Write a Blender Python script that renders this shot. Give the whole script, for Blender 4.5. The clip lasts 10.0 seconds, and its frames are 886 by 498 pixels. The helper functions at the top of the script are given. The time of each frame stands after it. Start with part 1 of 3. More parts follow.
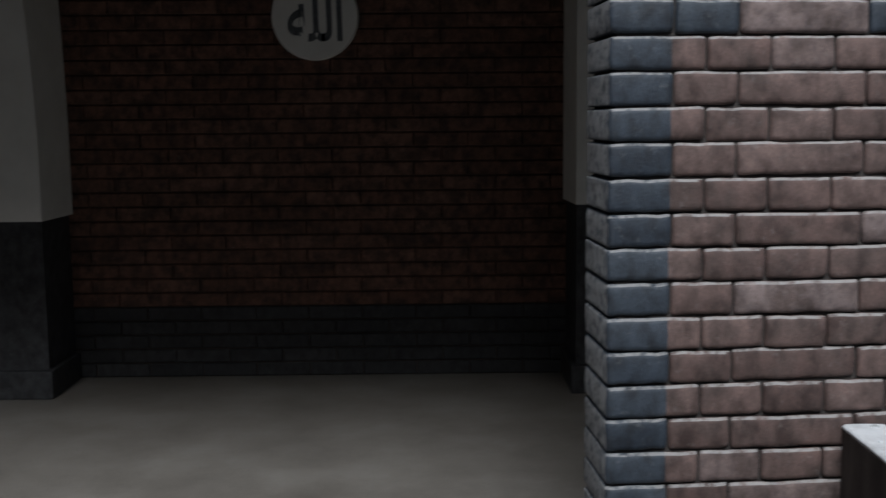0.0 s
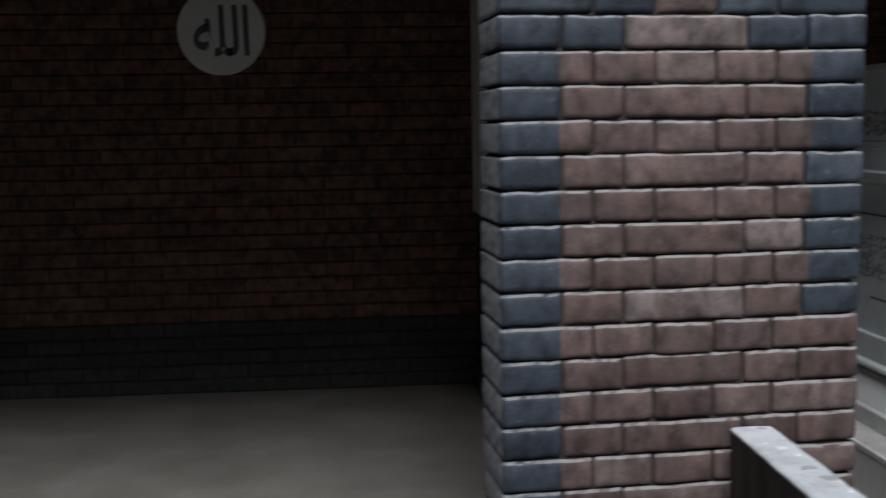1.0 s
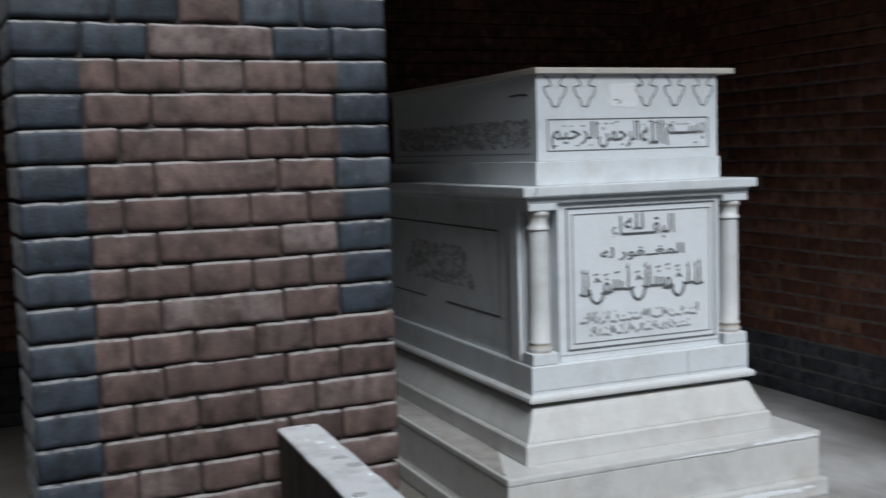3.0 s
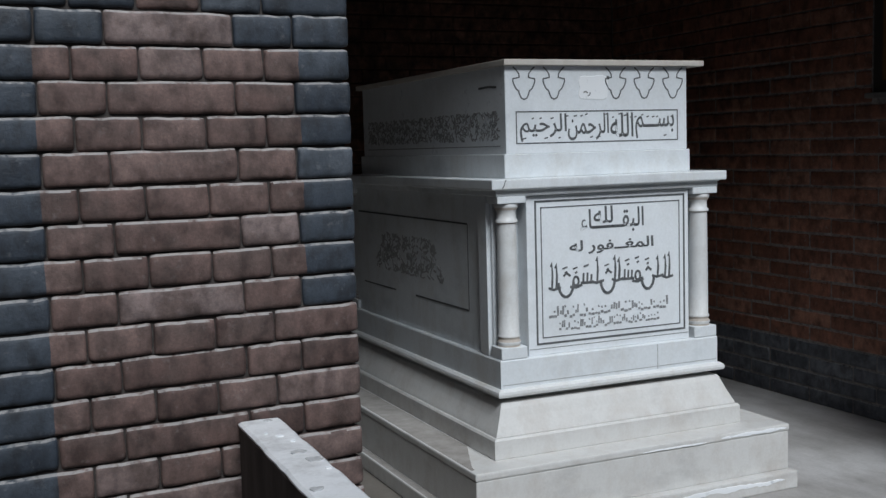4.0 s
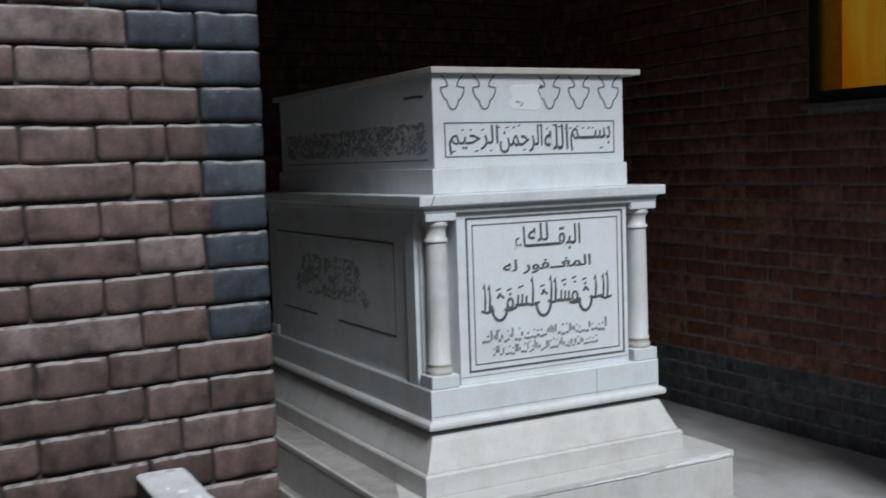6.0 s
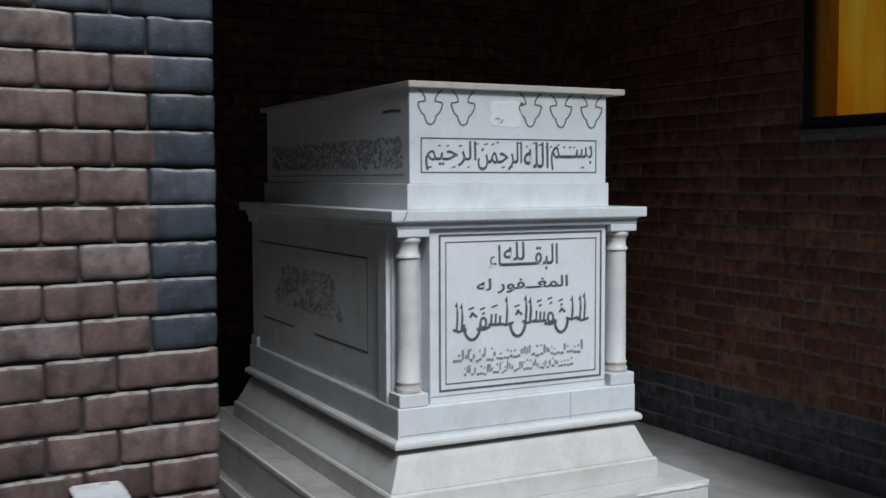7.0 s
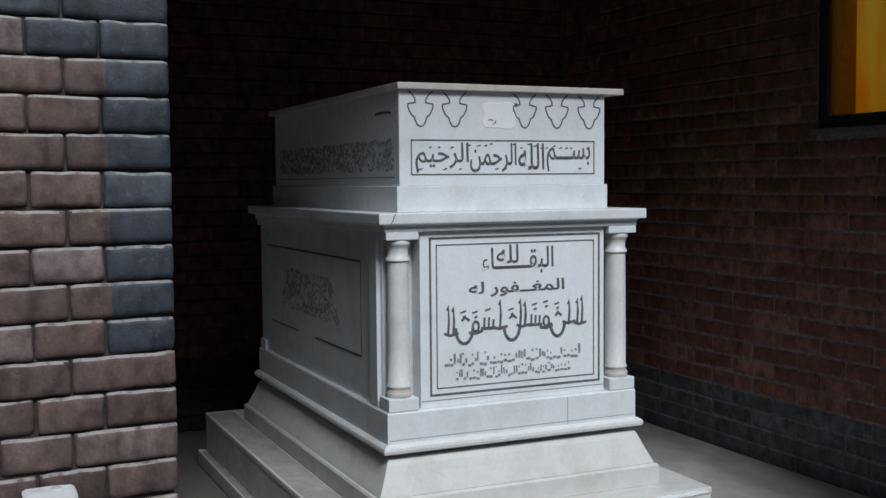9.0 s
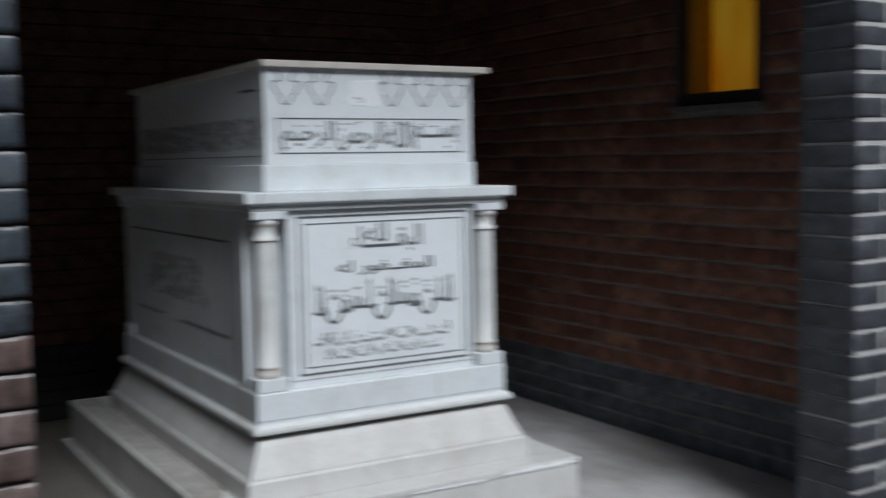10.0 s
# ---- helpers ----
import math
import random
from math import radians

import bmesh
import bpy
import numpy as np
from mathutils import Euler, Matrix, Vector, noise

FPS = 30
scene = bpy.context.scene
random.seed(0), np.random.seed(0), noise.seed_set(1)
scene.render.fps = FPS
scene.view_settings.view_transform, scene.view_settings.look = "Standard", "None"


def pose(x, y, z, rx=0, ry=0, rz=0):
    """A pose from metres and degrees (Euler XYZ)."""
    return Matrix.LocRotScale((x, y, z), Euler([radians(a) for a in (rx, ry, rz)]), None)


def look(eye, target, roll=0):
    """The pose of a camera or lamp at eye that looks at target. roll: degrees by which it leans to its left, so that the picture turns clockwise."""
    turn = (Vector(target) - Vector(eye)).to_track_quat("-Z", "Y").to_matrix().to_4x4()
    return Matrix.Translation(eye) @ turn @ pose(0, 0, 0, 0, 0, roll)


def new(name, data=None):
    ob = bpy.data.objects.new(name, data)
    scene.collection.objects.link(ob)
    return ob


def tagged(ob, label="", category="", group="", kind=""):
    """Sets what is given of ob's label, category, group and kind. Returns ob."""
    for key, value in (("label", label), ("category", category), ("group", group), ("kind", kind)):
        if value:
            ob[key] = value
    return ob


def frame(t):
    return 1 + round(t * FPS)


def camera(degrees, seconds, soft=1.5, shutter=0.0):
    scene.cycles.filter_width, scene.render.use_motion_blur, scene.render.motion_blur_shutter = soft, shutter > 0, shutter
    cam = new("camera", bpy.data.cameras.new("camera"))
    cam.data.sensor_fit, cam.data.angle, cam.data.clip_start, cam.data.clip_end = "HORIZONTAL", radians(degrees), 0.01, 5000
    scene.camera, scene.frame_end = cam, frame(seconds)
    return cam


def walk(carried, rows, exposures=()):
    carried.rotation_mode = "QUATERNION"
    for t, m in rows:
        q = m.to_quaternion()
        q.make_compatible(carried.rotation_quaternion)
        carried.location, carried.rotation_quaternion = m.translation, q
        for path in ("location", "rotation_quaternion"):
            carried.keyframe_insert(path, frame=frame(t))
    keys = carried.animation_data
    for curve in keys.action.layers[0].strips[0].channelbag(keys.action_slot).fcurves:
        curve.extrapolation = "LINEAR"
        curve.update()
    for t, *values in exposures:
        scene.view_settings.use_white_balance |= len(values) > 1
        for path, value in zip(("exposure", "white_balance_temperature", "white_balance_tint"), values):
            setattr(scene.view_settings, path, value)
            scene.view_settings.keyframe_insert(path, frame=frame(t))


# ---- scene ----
cam = camera(44.5, 10.0, soft=1.4, shutter=1.3)
PATH = [
    (0, (0.284, 0.041, 1.252), (0.303, 2.026, 1.009), -0.5),
    (0.5, (0.308, 0.039, 1.254), (0.384, 2.024, 1.02), -0.6),
    (1, (0.341, 0.022, 1.254), (0.502, 2.003, 1.033), -0.9),
    (1.2, (0.377, 0.033, 1.252), (0.579, 2.011, 1.037), -1.1),
    (1.3, (0.388, 0.037, 1.25), (0.676, 2.005, 1.039), -0.8),
    (1.5, (0.393, 0.033, 1.246), (0.763, 1.987, 1.036), -0.6),
    (1.7, (0.428, 0.026, 1.241), (0.885, 1.963, 1.036), -0.7),
    (2, (0.484, -0.006, 1.221), (1.046, 1.904, 1.037), -1.4),
    (2.2, (0.514, -0.021, 1.217), (1.111, 1.879, 1.036), -1.6),
    (2.5, (0.548, -0.038, 1.208), (1.23, 1.833, 1.031), -1.8),
    (3, (0.566, -0.058, 1.2), (1.342, 1.777, 1.022), -1.7),
    (3.2, (0.576, -0.062, 1.194), (1.374, 1.763, 1.015), -1.7),
    (4.3, (0.617, -0.03, 1.185), (1.429, 1.788, 0.998), -1.6),
    (4.5, (0.625, -0.016, 1.185), (1.42, 1.809, 0.996), -1.6),
    (5, (0.645, 0.044, 1.183), (1.483, 1.85, 0.987), -0.5),
    (5.5, (0.664, 0.116, 1.172), (1.563, 1.892, 0.985), -0.6),
    (6, (0.703, 0.178, 1.177), (1.644, 1.936, 1.018), -1.9),
    (6.2, (0.72, 0.177, 1.179), (1.67, 1.931, 1.027), -1.4),
    (7.3, (0.876, 0.152, 1.173), (1.786, 1.929, 1.052), 0.4),
    (7.5, (0.9, 0.143, 1.173), (1.81, 1.92, 1.057), 0.8),
    (8, (0.946, 0.126, 1.171), (1.85, 1.907, 1.065), 0.9),
    (8.5, (0.988, 0.116, 1.168), (1.865, 1.91, 1.062), 0.2),
    (9, (1.018, 0.108, 1.17), (1.843, 1.926, 1.047), -0.5),
    (9.5, (1.031, 0.104, 1.174), (1.887, 1.905, 1.026), -0.6),
    (9.7, (1.036, 0.106, 1.169), (1.953, 1.876, 1.012), -0.7),
    (10, (1.034, 0.093, 1.164), (2.06, 1.802, 1.002), -0.9),
]
walk(cam, [(t, look(eye, aim, roll)) for t, eye, aim, roll in PATH],
     exposures=[(0.0, 0.70), (1.5, 0.66), (3.0, 0.58), (10.0, 0.58)])

# ---- world and light ----
world = bpy.data.worlds.new("world")
scene.world = world
world.use_nodes = True
wn = world.node_tree.nodes
sky = wn.new("ShaderNodeTexSky")
sky.sky_type = "NISHITA"
sky.sun_disc = False
sky.sun_elevation = radians(48)
sky.sun_rotation = radians(182.5)
sky.dust_density = 3.0
wn["Background"].inputs["Strength"].default_value = 0.048
world.node_tree.links.new(sky.outputs[0], wn["Background"].inputs["Color"])

sun_data = bpy.data.lights.new("sun", "SUN")
sun_data.energy = 1.92
sun_data.angle = radians(24)
sun_data.color = (0.86, 0.94, 1.01)
sun = new("sun", sun_data)
sun.matrix_world = look((1.88, -4.69, 8.71), (2.2, 2.6, 0.6))


# ---- materials ----
def material(name, rough=0.6, metal=0.0, spec=0.5):
    m = bpy.data.materials.new(name)
    m.use_nodes = True
    b = m.node_tree.nodes["Principled BSDF"]
    b.inputs["Roughness"].default_value = rough
    b.inputs["Metallic"].default_value = metal
    b.inputs["Specular IOR Level"].default_value = spec
    return m, m.node_tree.nodes, m.node_tree.links, b


def world_noise(nodes, links, scale, detail=5.0, rough=0.6, stretch=None):
    geo = nodes.new("ShaderNodeNewGeometry")
    n = nodes.new("ShaderNodeTexNoise")
    n.inputs["Scale"].default_value = scale
    n.inputs["Detail"].default_value = detail
    n.inputs["Roughness"].default_value = rough
    src = geo.outputs["Position"]
    if stretch:
        mp = nodes.new("ShaderNodeMapping")
        mp.inputs["Scale"].default_value = stretch
        links.new(src, mp.inputs["Vector"])
        src = mp.outputs[0]
    links.new(src, n.inputs["Vector"])
    return n


def ramp(nodes, links, src, stops):
    r = nodes.new("ShaderNodeValToRGB")
    el = r.color_ramp.elements
    while len(el) < len(stops):
        el.new(0.5)
    for e, (p, c) in zip(el, stops):
        e.position = p
        e.color = (*c, 1.0)
    links.new(src, r.inputs[0])
    return r.outputs[0]


def mix(nodes, links, mode, fac, a, b):
    m = nodes.new("ShaderNodeMix")
    m.data_type, m.blend_type = "RGBA", mode
    for sock, v in ((m.inputs[0], fac), (m.inputs[6], a), (m.inputs[7], b)):
        if isinstance(v, bpy.types.NodeSocket):
            links.new(v, sock)
        elif isinstance(v, tuple):
            sock.default_value = (*v, 1.0)
        else:
            sock.default_value = v
    return m.outputs[2]


def bump(nodes, links, bsdf, src, strength, dist):
    b = nodes.new("ShaderNodeBump")
    b.inputs["Strength"].default_value = strength
    b.inputs["Distance"].default_value = dist
    links.new(src, b.inputs["Height"])
    links.new(b.outputs[0], bsdf.inputs["Normal"])


def brick_material(name, stops, blotch, island=False, rough=0.75, dusty=0.35, dust_from=0.6):
    m, n, l, b = material(name, rough)
    if island:
        rnd = n.new("ShaderNodeNewGeometry").outputs["Random Per Island"]
    else:
        rnd = n.new("ShaderNodeObjectInfo").outputs["Random"]
    base = ramp(n, l, rnd, stops)
    big = world_noise(n, l, 14.0, 4.0)
    col = mix(n, l, "MIX", ramp(n, l, big.outputs["Fac"], [(0.42, (0, 0, 0)), (0.62, (0.85, 0.85, 0.85))]), base, blotch)
    smoke = world_noise(n, l, 30.0, 2.0, 0.5, (1.0, 1.0, 0.7))
    col = mix(n, l, "MULTIPLY", 0.8, col, ramp(n, l, smoke.outputs["Fac"], [(0.30, (0.44, 0.40, 0.39)), (0.48, (0.95, 0.94, 0.94)), (0.68, (1.4, 1.38, 1.37))]))
    fine = world_noise(n, l, 160.0, 6.0, 0.7)
    col = mix(n, l, "MULTIPLY", 0.65, col, ramp(n, l, fine.outputs["Fac"], [(0.3, (0.6, 0.6, 0.6)), (0.7, (1.25, 1.22, 1.2))]))
    dust = world_noise(n, l, 45.0, 5.0, 0.65)
    col = mix(n, l, "MIX", ramp(n, l, dust.outputs["Fac"], [(dust_from, (0, 0, 0)), (dust_from + 0.18, (dusty,) * 3)]), col, (0.40, 0.385, 0.375))
    chip = world_noise(n, l, 75.0, 2.0, 0.5, (1.0, 1.0, 0.6))
    col = mix(n, l, "MIX", ramp(n, l, chip.outputs["Fac"], [(0.80, (0, 0, 0)), (0.84, (0.6, 0.6, 0.6))]), col, (0.52, 0.51, 0.50))
    l.new(col, b.inputs["Base Color"])
    bump(n, l, b, mix(n, l, "MIX", 0.5, fine.outputs["Color"], dust.outputs["Color"]), 0.8, 0.004)
    return m


RED = [(0.0, (0.080, 0.050, 0.044)), (0.35, (0.122, 0.078, 0.069)), (0.7, (0.153, 0.103, 0.092)), (1.0, (0.190, 0.148, 0.142))]
BLUE = [(0.0, (0.022, 0.030, 0.043)), (0.5, (0.037, 0.048, 0.064)), (1.0, (0.066, 0.079, 0.096))]
INNER = [(0.0, (0.150, 0.058, 0.035)), (0.5, (0.225, 0.092, 0.058)), (1.0, (0.300, 0.150, 0.102))]
# inner brick darkened for the deep walls: their shade is put into the colour
BACK_SHADED = [(0.0, (0.128, 0.060, 0.038)), (0.5, (0.156, 0.074, 0.048)), (1.0, (0.180, 0.092, 0.063))]
red_brick = brick_material("red_brick", RED, (0.092, 0.064, 0.057), dusty=0.2)
# rim colours hold dusty wear plus the light that upper edges catch, painted in
red_rim = brick_material("red_brick_worn_edge", RED, (0.20, 0.155, 0.142), dusty=0.68, dust_from=0.34)
blue_rim = brick_material("blue_brick_worn_edge", BLUE, (0.095, 0.11, 0.125), dusty=0.6, dust_from=0.36)
SLATE = [(0.0, (0.038, 0.043, 0.052)), (0.5, (0.058, 0.064, 0.075)), (1.0, (0.090, 0.097, 0.110))]
slate_brick = brick_material("slate_brick", SLATE, (0.050, 0.057, 0.068), rough=0.6)
slate_rim = brick_material("slate_brick_worn_edge", SLATE, (0.15, 0.16, 0.17), dusty=0.9, dust_from=0.26)
blue_brick = brick_material("blue_brick", BLUE, (0.036, 0.047, 0.061), rough=0.6, dusty=0.2)
inner_brick = brick_material("inner_brick", INNER, (0.140, 0.060, 0.038))
FOOT = [(0.0, (0.064, 0.073, 0.090)), (1.0, (0.130, 0.142, 0.162))]
inner_dark = brick_material("inner_dark_brick", FOOT, (0.050, 0.055, 0.066), rough=0.6)
inner_rim = brick_material("inner_brick_worn_edge", INNER, (0.13, 0.075, 0.055), dusty=0.5, dust_from=0.36)
inner_dark_rim = brick_material("inner_dark_worn_edge", FOOT, (0.016, 0.018, 0.023), dusty=0.45, dust_from=0.34)
inner_brick_far = brick_material("inner_brick_far", INNER, (0.140, 0.060, 0.038), island=True)
inner_dark_far = brick_material("inner_dark_far", FOOT, (0.050, 0.055, 0.066), island=True)
# shaded copies of the inner and foot bricks for the back of the chamber
back_brick_shaded = brick_material("back_wall_brick", BACK_SHADED, (0.050, 0.025, 0.017), island=True, dusty=0.1)
back_dark_shaded = brick_material("back_wall_dark_brick", [(0.0, (0.024, 0.025, 0.027)), (1.0, (0.042, 0.043, 0.046))], (0.022, 0.023, 0.025), island=True, dusty=0.1)

mortar, n, l, b = material("mortar", 0.95)
nz = world_noise(n, l, 60.0)
l.new(ramp(n, l, nz.outputs["Fac"], [(0.3, (0.030, 0.025, 0.023)), (0.7, (0.062, 0.054, 0.050))]), b.inputs["Base Color"])
bump(n, l, b, nz.outputs["Fac"], 0.6, 0.004)
inner_mortar, n, l, b = material("inner_mortar", 0.95)
nz = world_noise(n, l, 40.0)
l.new(ramp(n, l, nz.outputs["Fac"], [(0.3, (0.050, 0.032, 0.025)), (0.7, (0.085, 0.058, 0.046))]), b.inputs["Base Color"])


pale_mortar, n, l, b = material("pale_mortar", 0.95)
nz = world_noise(n, l, 50.0)
l.new(ramp(n, l, nz.outputs["Fac"], [(0.3, (0.11, 0.093, 0.085)), (0.7, (0.29, 0.265, 0.25))]), b.inputs["Base Color"])
bump(n, l, b, nz.outputs["Fac"], 0.5, 0.003)

lime_mortar, n, l, b = material("lime_mortar", 0.95)
nz = world_noise(n, l, 45.0)
l.new(ramp(n, l, nz.outputs["Fac"], [(0.3, (0.36, 0.35, 0.34)), (0.7, (0.58, 0.57, 0.56))]), b.inputs["Base Color"])
bump(n, l, b, nz.outputs["Fac"], 0.5, 0.003)


def marble_material(name, light, vein, grime, gloss=0.32):
    m, n, l, b = material(name, gloss)
    a = world_noise(n, l, 3.2, 8.0, 0.62, (1.0, 1.0, 1.9))
    col = ramp(n, l, a.outputs["Fac"], [(0.30, vein), (0.46, light), (0.62, light), (0.80, vein)])
    g = world_noise(n, l, 9.0, 7.0, 0.7, (1.0, 1.0, 0.6))
    col = mix(n, l, "MIX", ramp(n, l, g.outputs["Fac"], [(0.47, (0, 0, 0)), (0.72, (0.65, 0.65, 0.65))]), col, grime)
    f = world_noise(n, l, 120.0, 4.0)
    col = mix(n, l, "MULTIPLY", 0.35, col, ramp(n, l, f.outputs["Fac"], [(0.3, (0.82, 0.82, 0.82)), (0.7, (1.05, 1.05, 1.05))]))
    l.new(col, b.inputs["Base Color"])
    l.new(ramp(n, l, g.outputs["Fac"], [(0.35, (gloss, gloss, gloss)), (0.7, (gloss + 0.3,) * 3)]), b.inputs["Roughness"])
    bump(n, l, b, f.outputs["Fac"], 0.15, 0.001)
    return m


marble = marble_material("white_marble", (0.70, 0.735, 0.76), (0.53, 0.56, 0.585), (0.55, 0.54, 0.515))
marble_base = marble_material("base_marble", (0.63, 0.625, 0.61), (0.47, 0.46, 0.45), (0.49, 0.45, 0.415), 0.4)
marble_column = marble_material("column_marble", (0.68, 0.69, 0.69), (0.58, 0.58, 0.57), (0.50, 0.46, 0.41), 0.3)
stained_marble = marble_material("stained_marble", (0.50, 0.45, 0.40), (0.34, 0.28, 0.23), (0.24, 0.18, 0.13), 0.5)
marble_panel = marble_material("panel_marble", (0.77, 0.805, 0.835), (0.68, 0.715, 0.74), (0.68, 0.70, 0.71), 0.25)
slab_marble = marble_material("slab_marble", (0.80, 0.81, 0.82), (0.56, 0.57, 0.58), (0.36, 0.345, 0.33), 0.3)
cream_marble = marble_material("cream_marble", (0.66, 0.62, 0.57), (0.52, 0.47, 0.42), (0.48, 0.42, 0.36), 0.4)
dim_inlay = marble_material("dim_inlay", (0.36, 0.365, 0.37), (0.24, 0.245, 0.25), (0.30, 0.30, 0.29), 0.6)

ink, n, l, b = material("black_inlay", 0.6)
nz = world_noise(n, l, 70.0)
l.new(ramp(n, l, nz.outputs["Fac"], [(0.3, (0.05, 0.055, 0.06)), (0.75, (0.16, 0.165, 0.17))]), b.inputs["Base Color"])
faded_ink, n, l, b = material("faded_inlay", 0.7)
nz = world_noise(n, l, 50.0)
l.new(ramp(n, l, nz.outputs["Fac"], [(0.3, (0.15, 0.155, 0.16)), (0.75, (0.34, 0.35, 0.36))]), b.inputs["Base Color"])
side_ink, n, l, b = material("worn_inlay", 0.7)
nz = world_noise(n, l, 30.0)
l.new(ramp(n, l, nz.outputs["Fac"], [(0.3, (0.22, 0.225, 0.23)), (0.7, (0.40, 0.405, 0.41))]), b.inputs["Base Color"])
filler, n, l, b = material("white_filler", 0.8)
nz = world_noise(n, l, 40.0)
l.new(ramp(n, l, nz.outputs["Fac"], [(0.34, (0.62, 0.64, 0.66)), (0.42, (0.84, 0.86, 0.88))]), b.inputs["Base Color"])

# dusty brown that also carries the shade on the tomb's left ledges
ledge_shade_mat, n, l, b = material("settled_dust", 0.95, 0.0, 0.1)
nz = world_noise(n, l, 14.0, 7.0, 0.7)
l.new(ramp(n, l, nz.outputs["Fac"], [(0.3, (0.25, 0.232, 0.215)), (0.7, (0.38, 0.362, 0.345))]), b.inputs["Base Color"])
bump(n, l, b, nz.outputs["Fac"], 0.3, 0.002)
coping_dirt, n, l, b = material("coping_dirt", 0.75)
nz = world_noise(n, l, 90.0)
l.new(ramp(n, l, nz.outputs["Fac"], [(0.3, (0.34, 0.34, 0.345)), (0.7, (0.56, 0.565, 0.57))]), b.inputs["Base Color"])
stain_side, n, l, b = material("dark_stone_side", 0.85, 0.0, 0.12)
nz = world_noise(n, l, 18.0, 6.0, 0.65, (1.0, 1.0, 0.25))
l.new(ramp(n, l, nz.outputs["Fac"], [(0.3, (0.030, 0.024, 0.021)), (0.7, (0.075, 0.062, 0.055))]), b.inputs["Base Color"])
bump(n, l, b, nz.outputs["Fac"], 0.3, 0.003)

plaster, n, l, b = material("cream_plaster", 0.9)
nz = world_noise(n, l, 5.0, 7.0)
l.new(ramp(n, l, nz.outputs["Fac"], [(0.3, (0.66, 0.64, 0.59)), (0.7, (0.78, 0.76, 0.71))]), b.inputs["Base Color"])
bump(n, l, b, nz.outputs["Fac"], 0.2, 0.004)

floor_mat, n, l, b = material("stone_floor", 0.45)
a = world_noise(n, l, 2.5, 8.0, 0.65)
col = ramp(n, l, a.outputs["Fac"], [(0.3, (0.124, 0.110, 0.096)), (0.52, (0.171, 0.154, 0.136)), (0.75, (0.231, 0.212, 0.191))])
# paler towards +x: plaster dust, and the right bay's brighter light painted in
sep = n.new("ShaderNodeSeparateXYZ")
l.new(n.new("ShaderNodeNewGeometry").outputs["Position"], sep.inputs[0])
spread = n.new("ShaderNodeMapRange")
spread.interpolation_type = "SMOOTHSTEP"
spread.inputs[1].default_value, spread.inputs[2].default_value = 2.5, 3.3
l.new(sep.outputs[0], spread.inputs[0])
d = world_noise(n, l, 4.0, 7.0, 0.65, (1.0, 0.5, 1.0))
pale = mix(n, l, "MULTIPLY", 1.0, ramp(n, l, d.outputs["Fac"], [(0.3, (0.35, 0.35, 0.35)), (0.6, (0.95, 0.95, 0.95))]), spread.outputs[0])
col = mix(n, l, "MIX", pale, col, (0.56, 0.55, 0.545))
f = world_noise(n, l, 90.0, 5.0)
col = mix(n, l, "MULTIPLY", 0.5, col, ramp(n, l, f.outputs["Fac"], [(0.3, (0.8, 0.8, 0.8)), (0.7, (1.08, 1.08, 1.08))]))
l.new(col, b.inputs["Base Color"])
bump(n, l, b, f.outputs["Fac"], 0.2, 0.002)

ground_mat, n, l, b = material("courtyard_ground", 0.85)
a = world_noise(n, l, 1.2, 8.0, 0.65)
l.new(ramp(n, l, a.outputs["Fac"], [(0.3, (0.10, 0.094, 0.088)), (0.7, (0.17, 0.163, 0.154))]), b.inputs["Base Color"])
# for the unseen walls that hold back light
wall_mat, n, l, b = material("courtyard_plaster", 0.9)
a = world_noise(n, l, 1.6, 8.0, 0.65)
l.new(ramp(n, l, a.outputs["Fac"], [(0.3, (0.27, 0.26, 0.245)), (0.7, (0.38, 0.37, 0.35))]), b.inputs["Base Color"])
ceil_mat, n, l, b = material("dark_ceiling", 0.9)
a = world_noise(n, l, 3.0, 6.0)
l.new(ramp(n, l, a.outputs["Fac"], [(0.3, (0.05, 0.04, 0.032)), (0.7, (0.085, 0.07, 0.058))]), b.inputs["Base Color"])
frame_mat, n, l, b = material("dark_wood_frame", 0.6)
a = world_noise(n, l, 30.0, 5.0, 0.6, (1.0, 1.0, 0.2))
l.new(ramp(n, l, a.outputs["Fac"], [(0.3, (0.018, 0.014, 0.012)), (0.7, (0.04, 0.032, 0.026))]), b.inputs["Base Color"])
sill_mat, n, l, b = material("stone_sill", 0.7)
a = world_noise(n, l, 20.0, 5.0)
l.new(ramp(n, l, a.outputs["Fac"], [(0.3, (0.09, 0.085, 0.08)), (0.7, (0.16, 0.15, 0.14))]), b.inputs["Base Color"])

amber, n, l, b = material("amber_glass", 0.5)
n.remove(b)
tr = n.new("ShaderNodeBsdfTranslucent")
gl = n.new("ShaderNodeBsdfGlossy")
gl.inputs["Roughness"].default_value = 0.3
tp = n.new("ShaderNodeBsdfTransparent")
nz = world_noise(n, l, 5.0, 3.0, 0.5, (1.0, 2.2, 0.5))
tint = ramp(n, l, nz.outputs["Fac"], [(0.3, (0.98, 0.50, 0.06)), (0.7, (1.0, 0.70, 0.20))])
l.new(tint, tr.inputs["Color"])
l.new(tint, tp.inputs["Color"])
m1 = n.new("ShaderNodeMixShader")
m1.inputs[0].default_value = 0.9
l.new(tr.outputs[0], m1.inputs[1])
l.new(tp.outputs[0], m1.inputs[2])
m2 = n.new("ShaderNodeMixShader")
m2.inputs[0].default_value = 0.04
l.new(m1.outputs[0], m2.inputs[1])
l.new(gl.outputs[0], m2.inputs[2])
l.new(m2.outputs[0], n["Material Output"].inputs["Surface"])


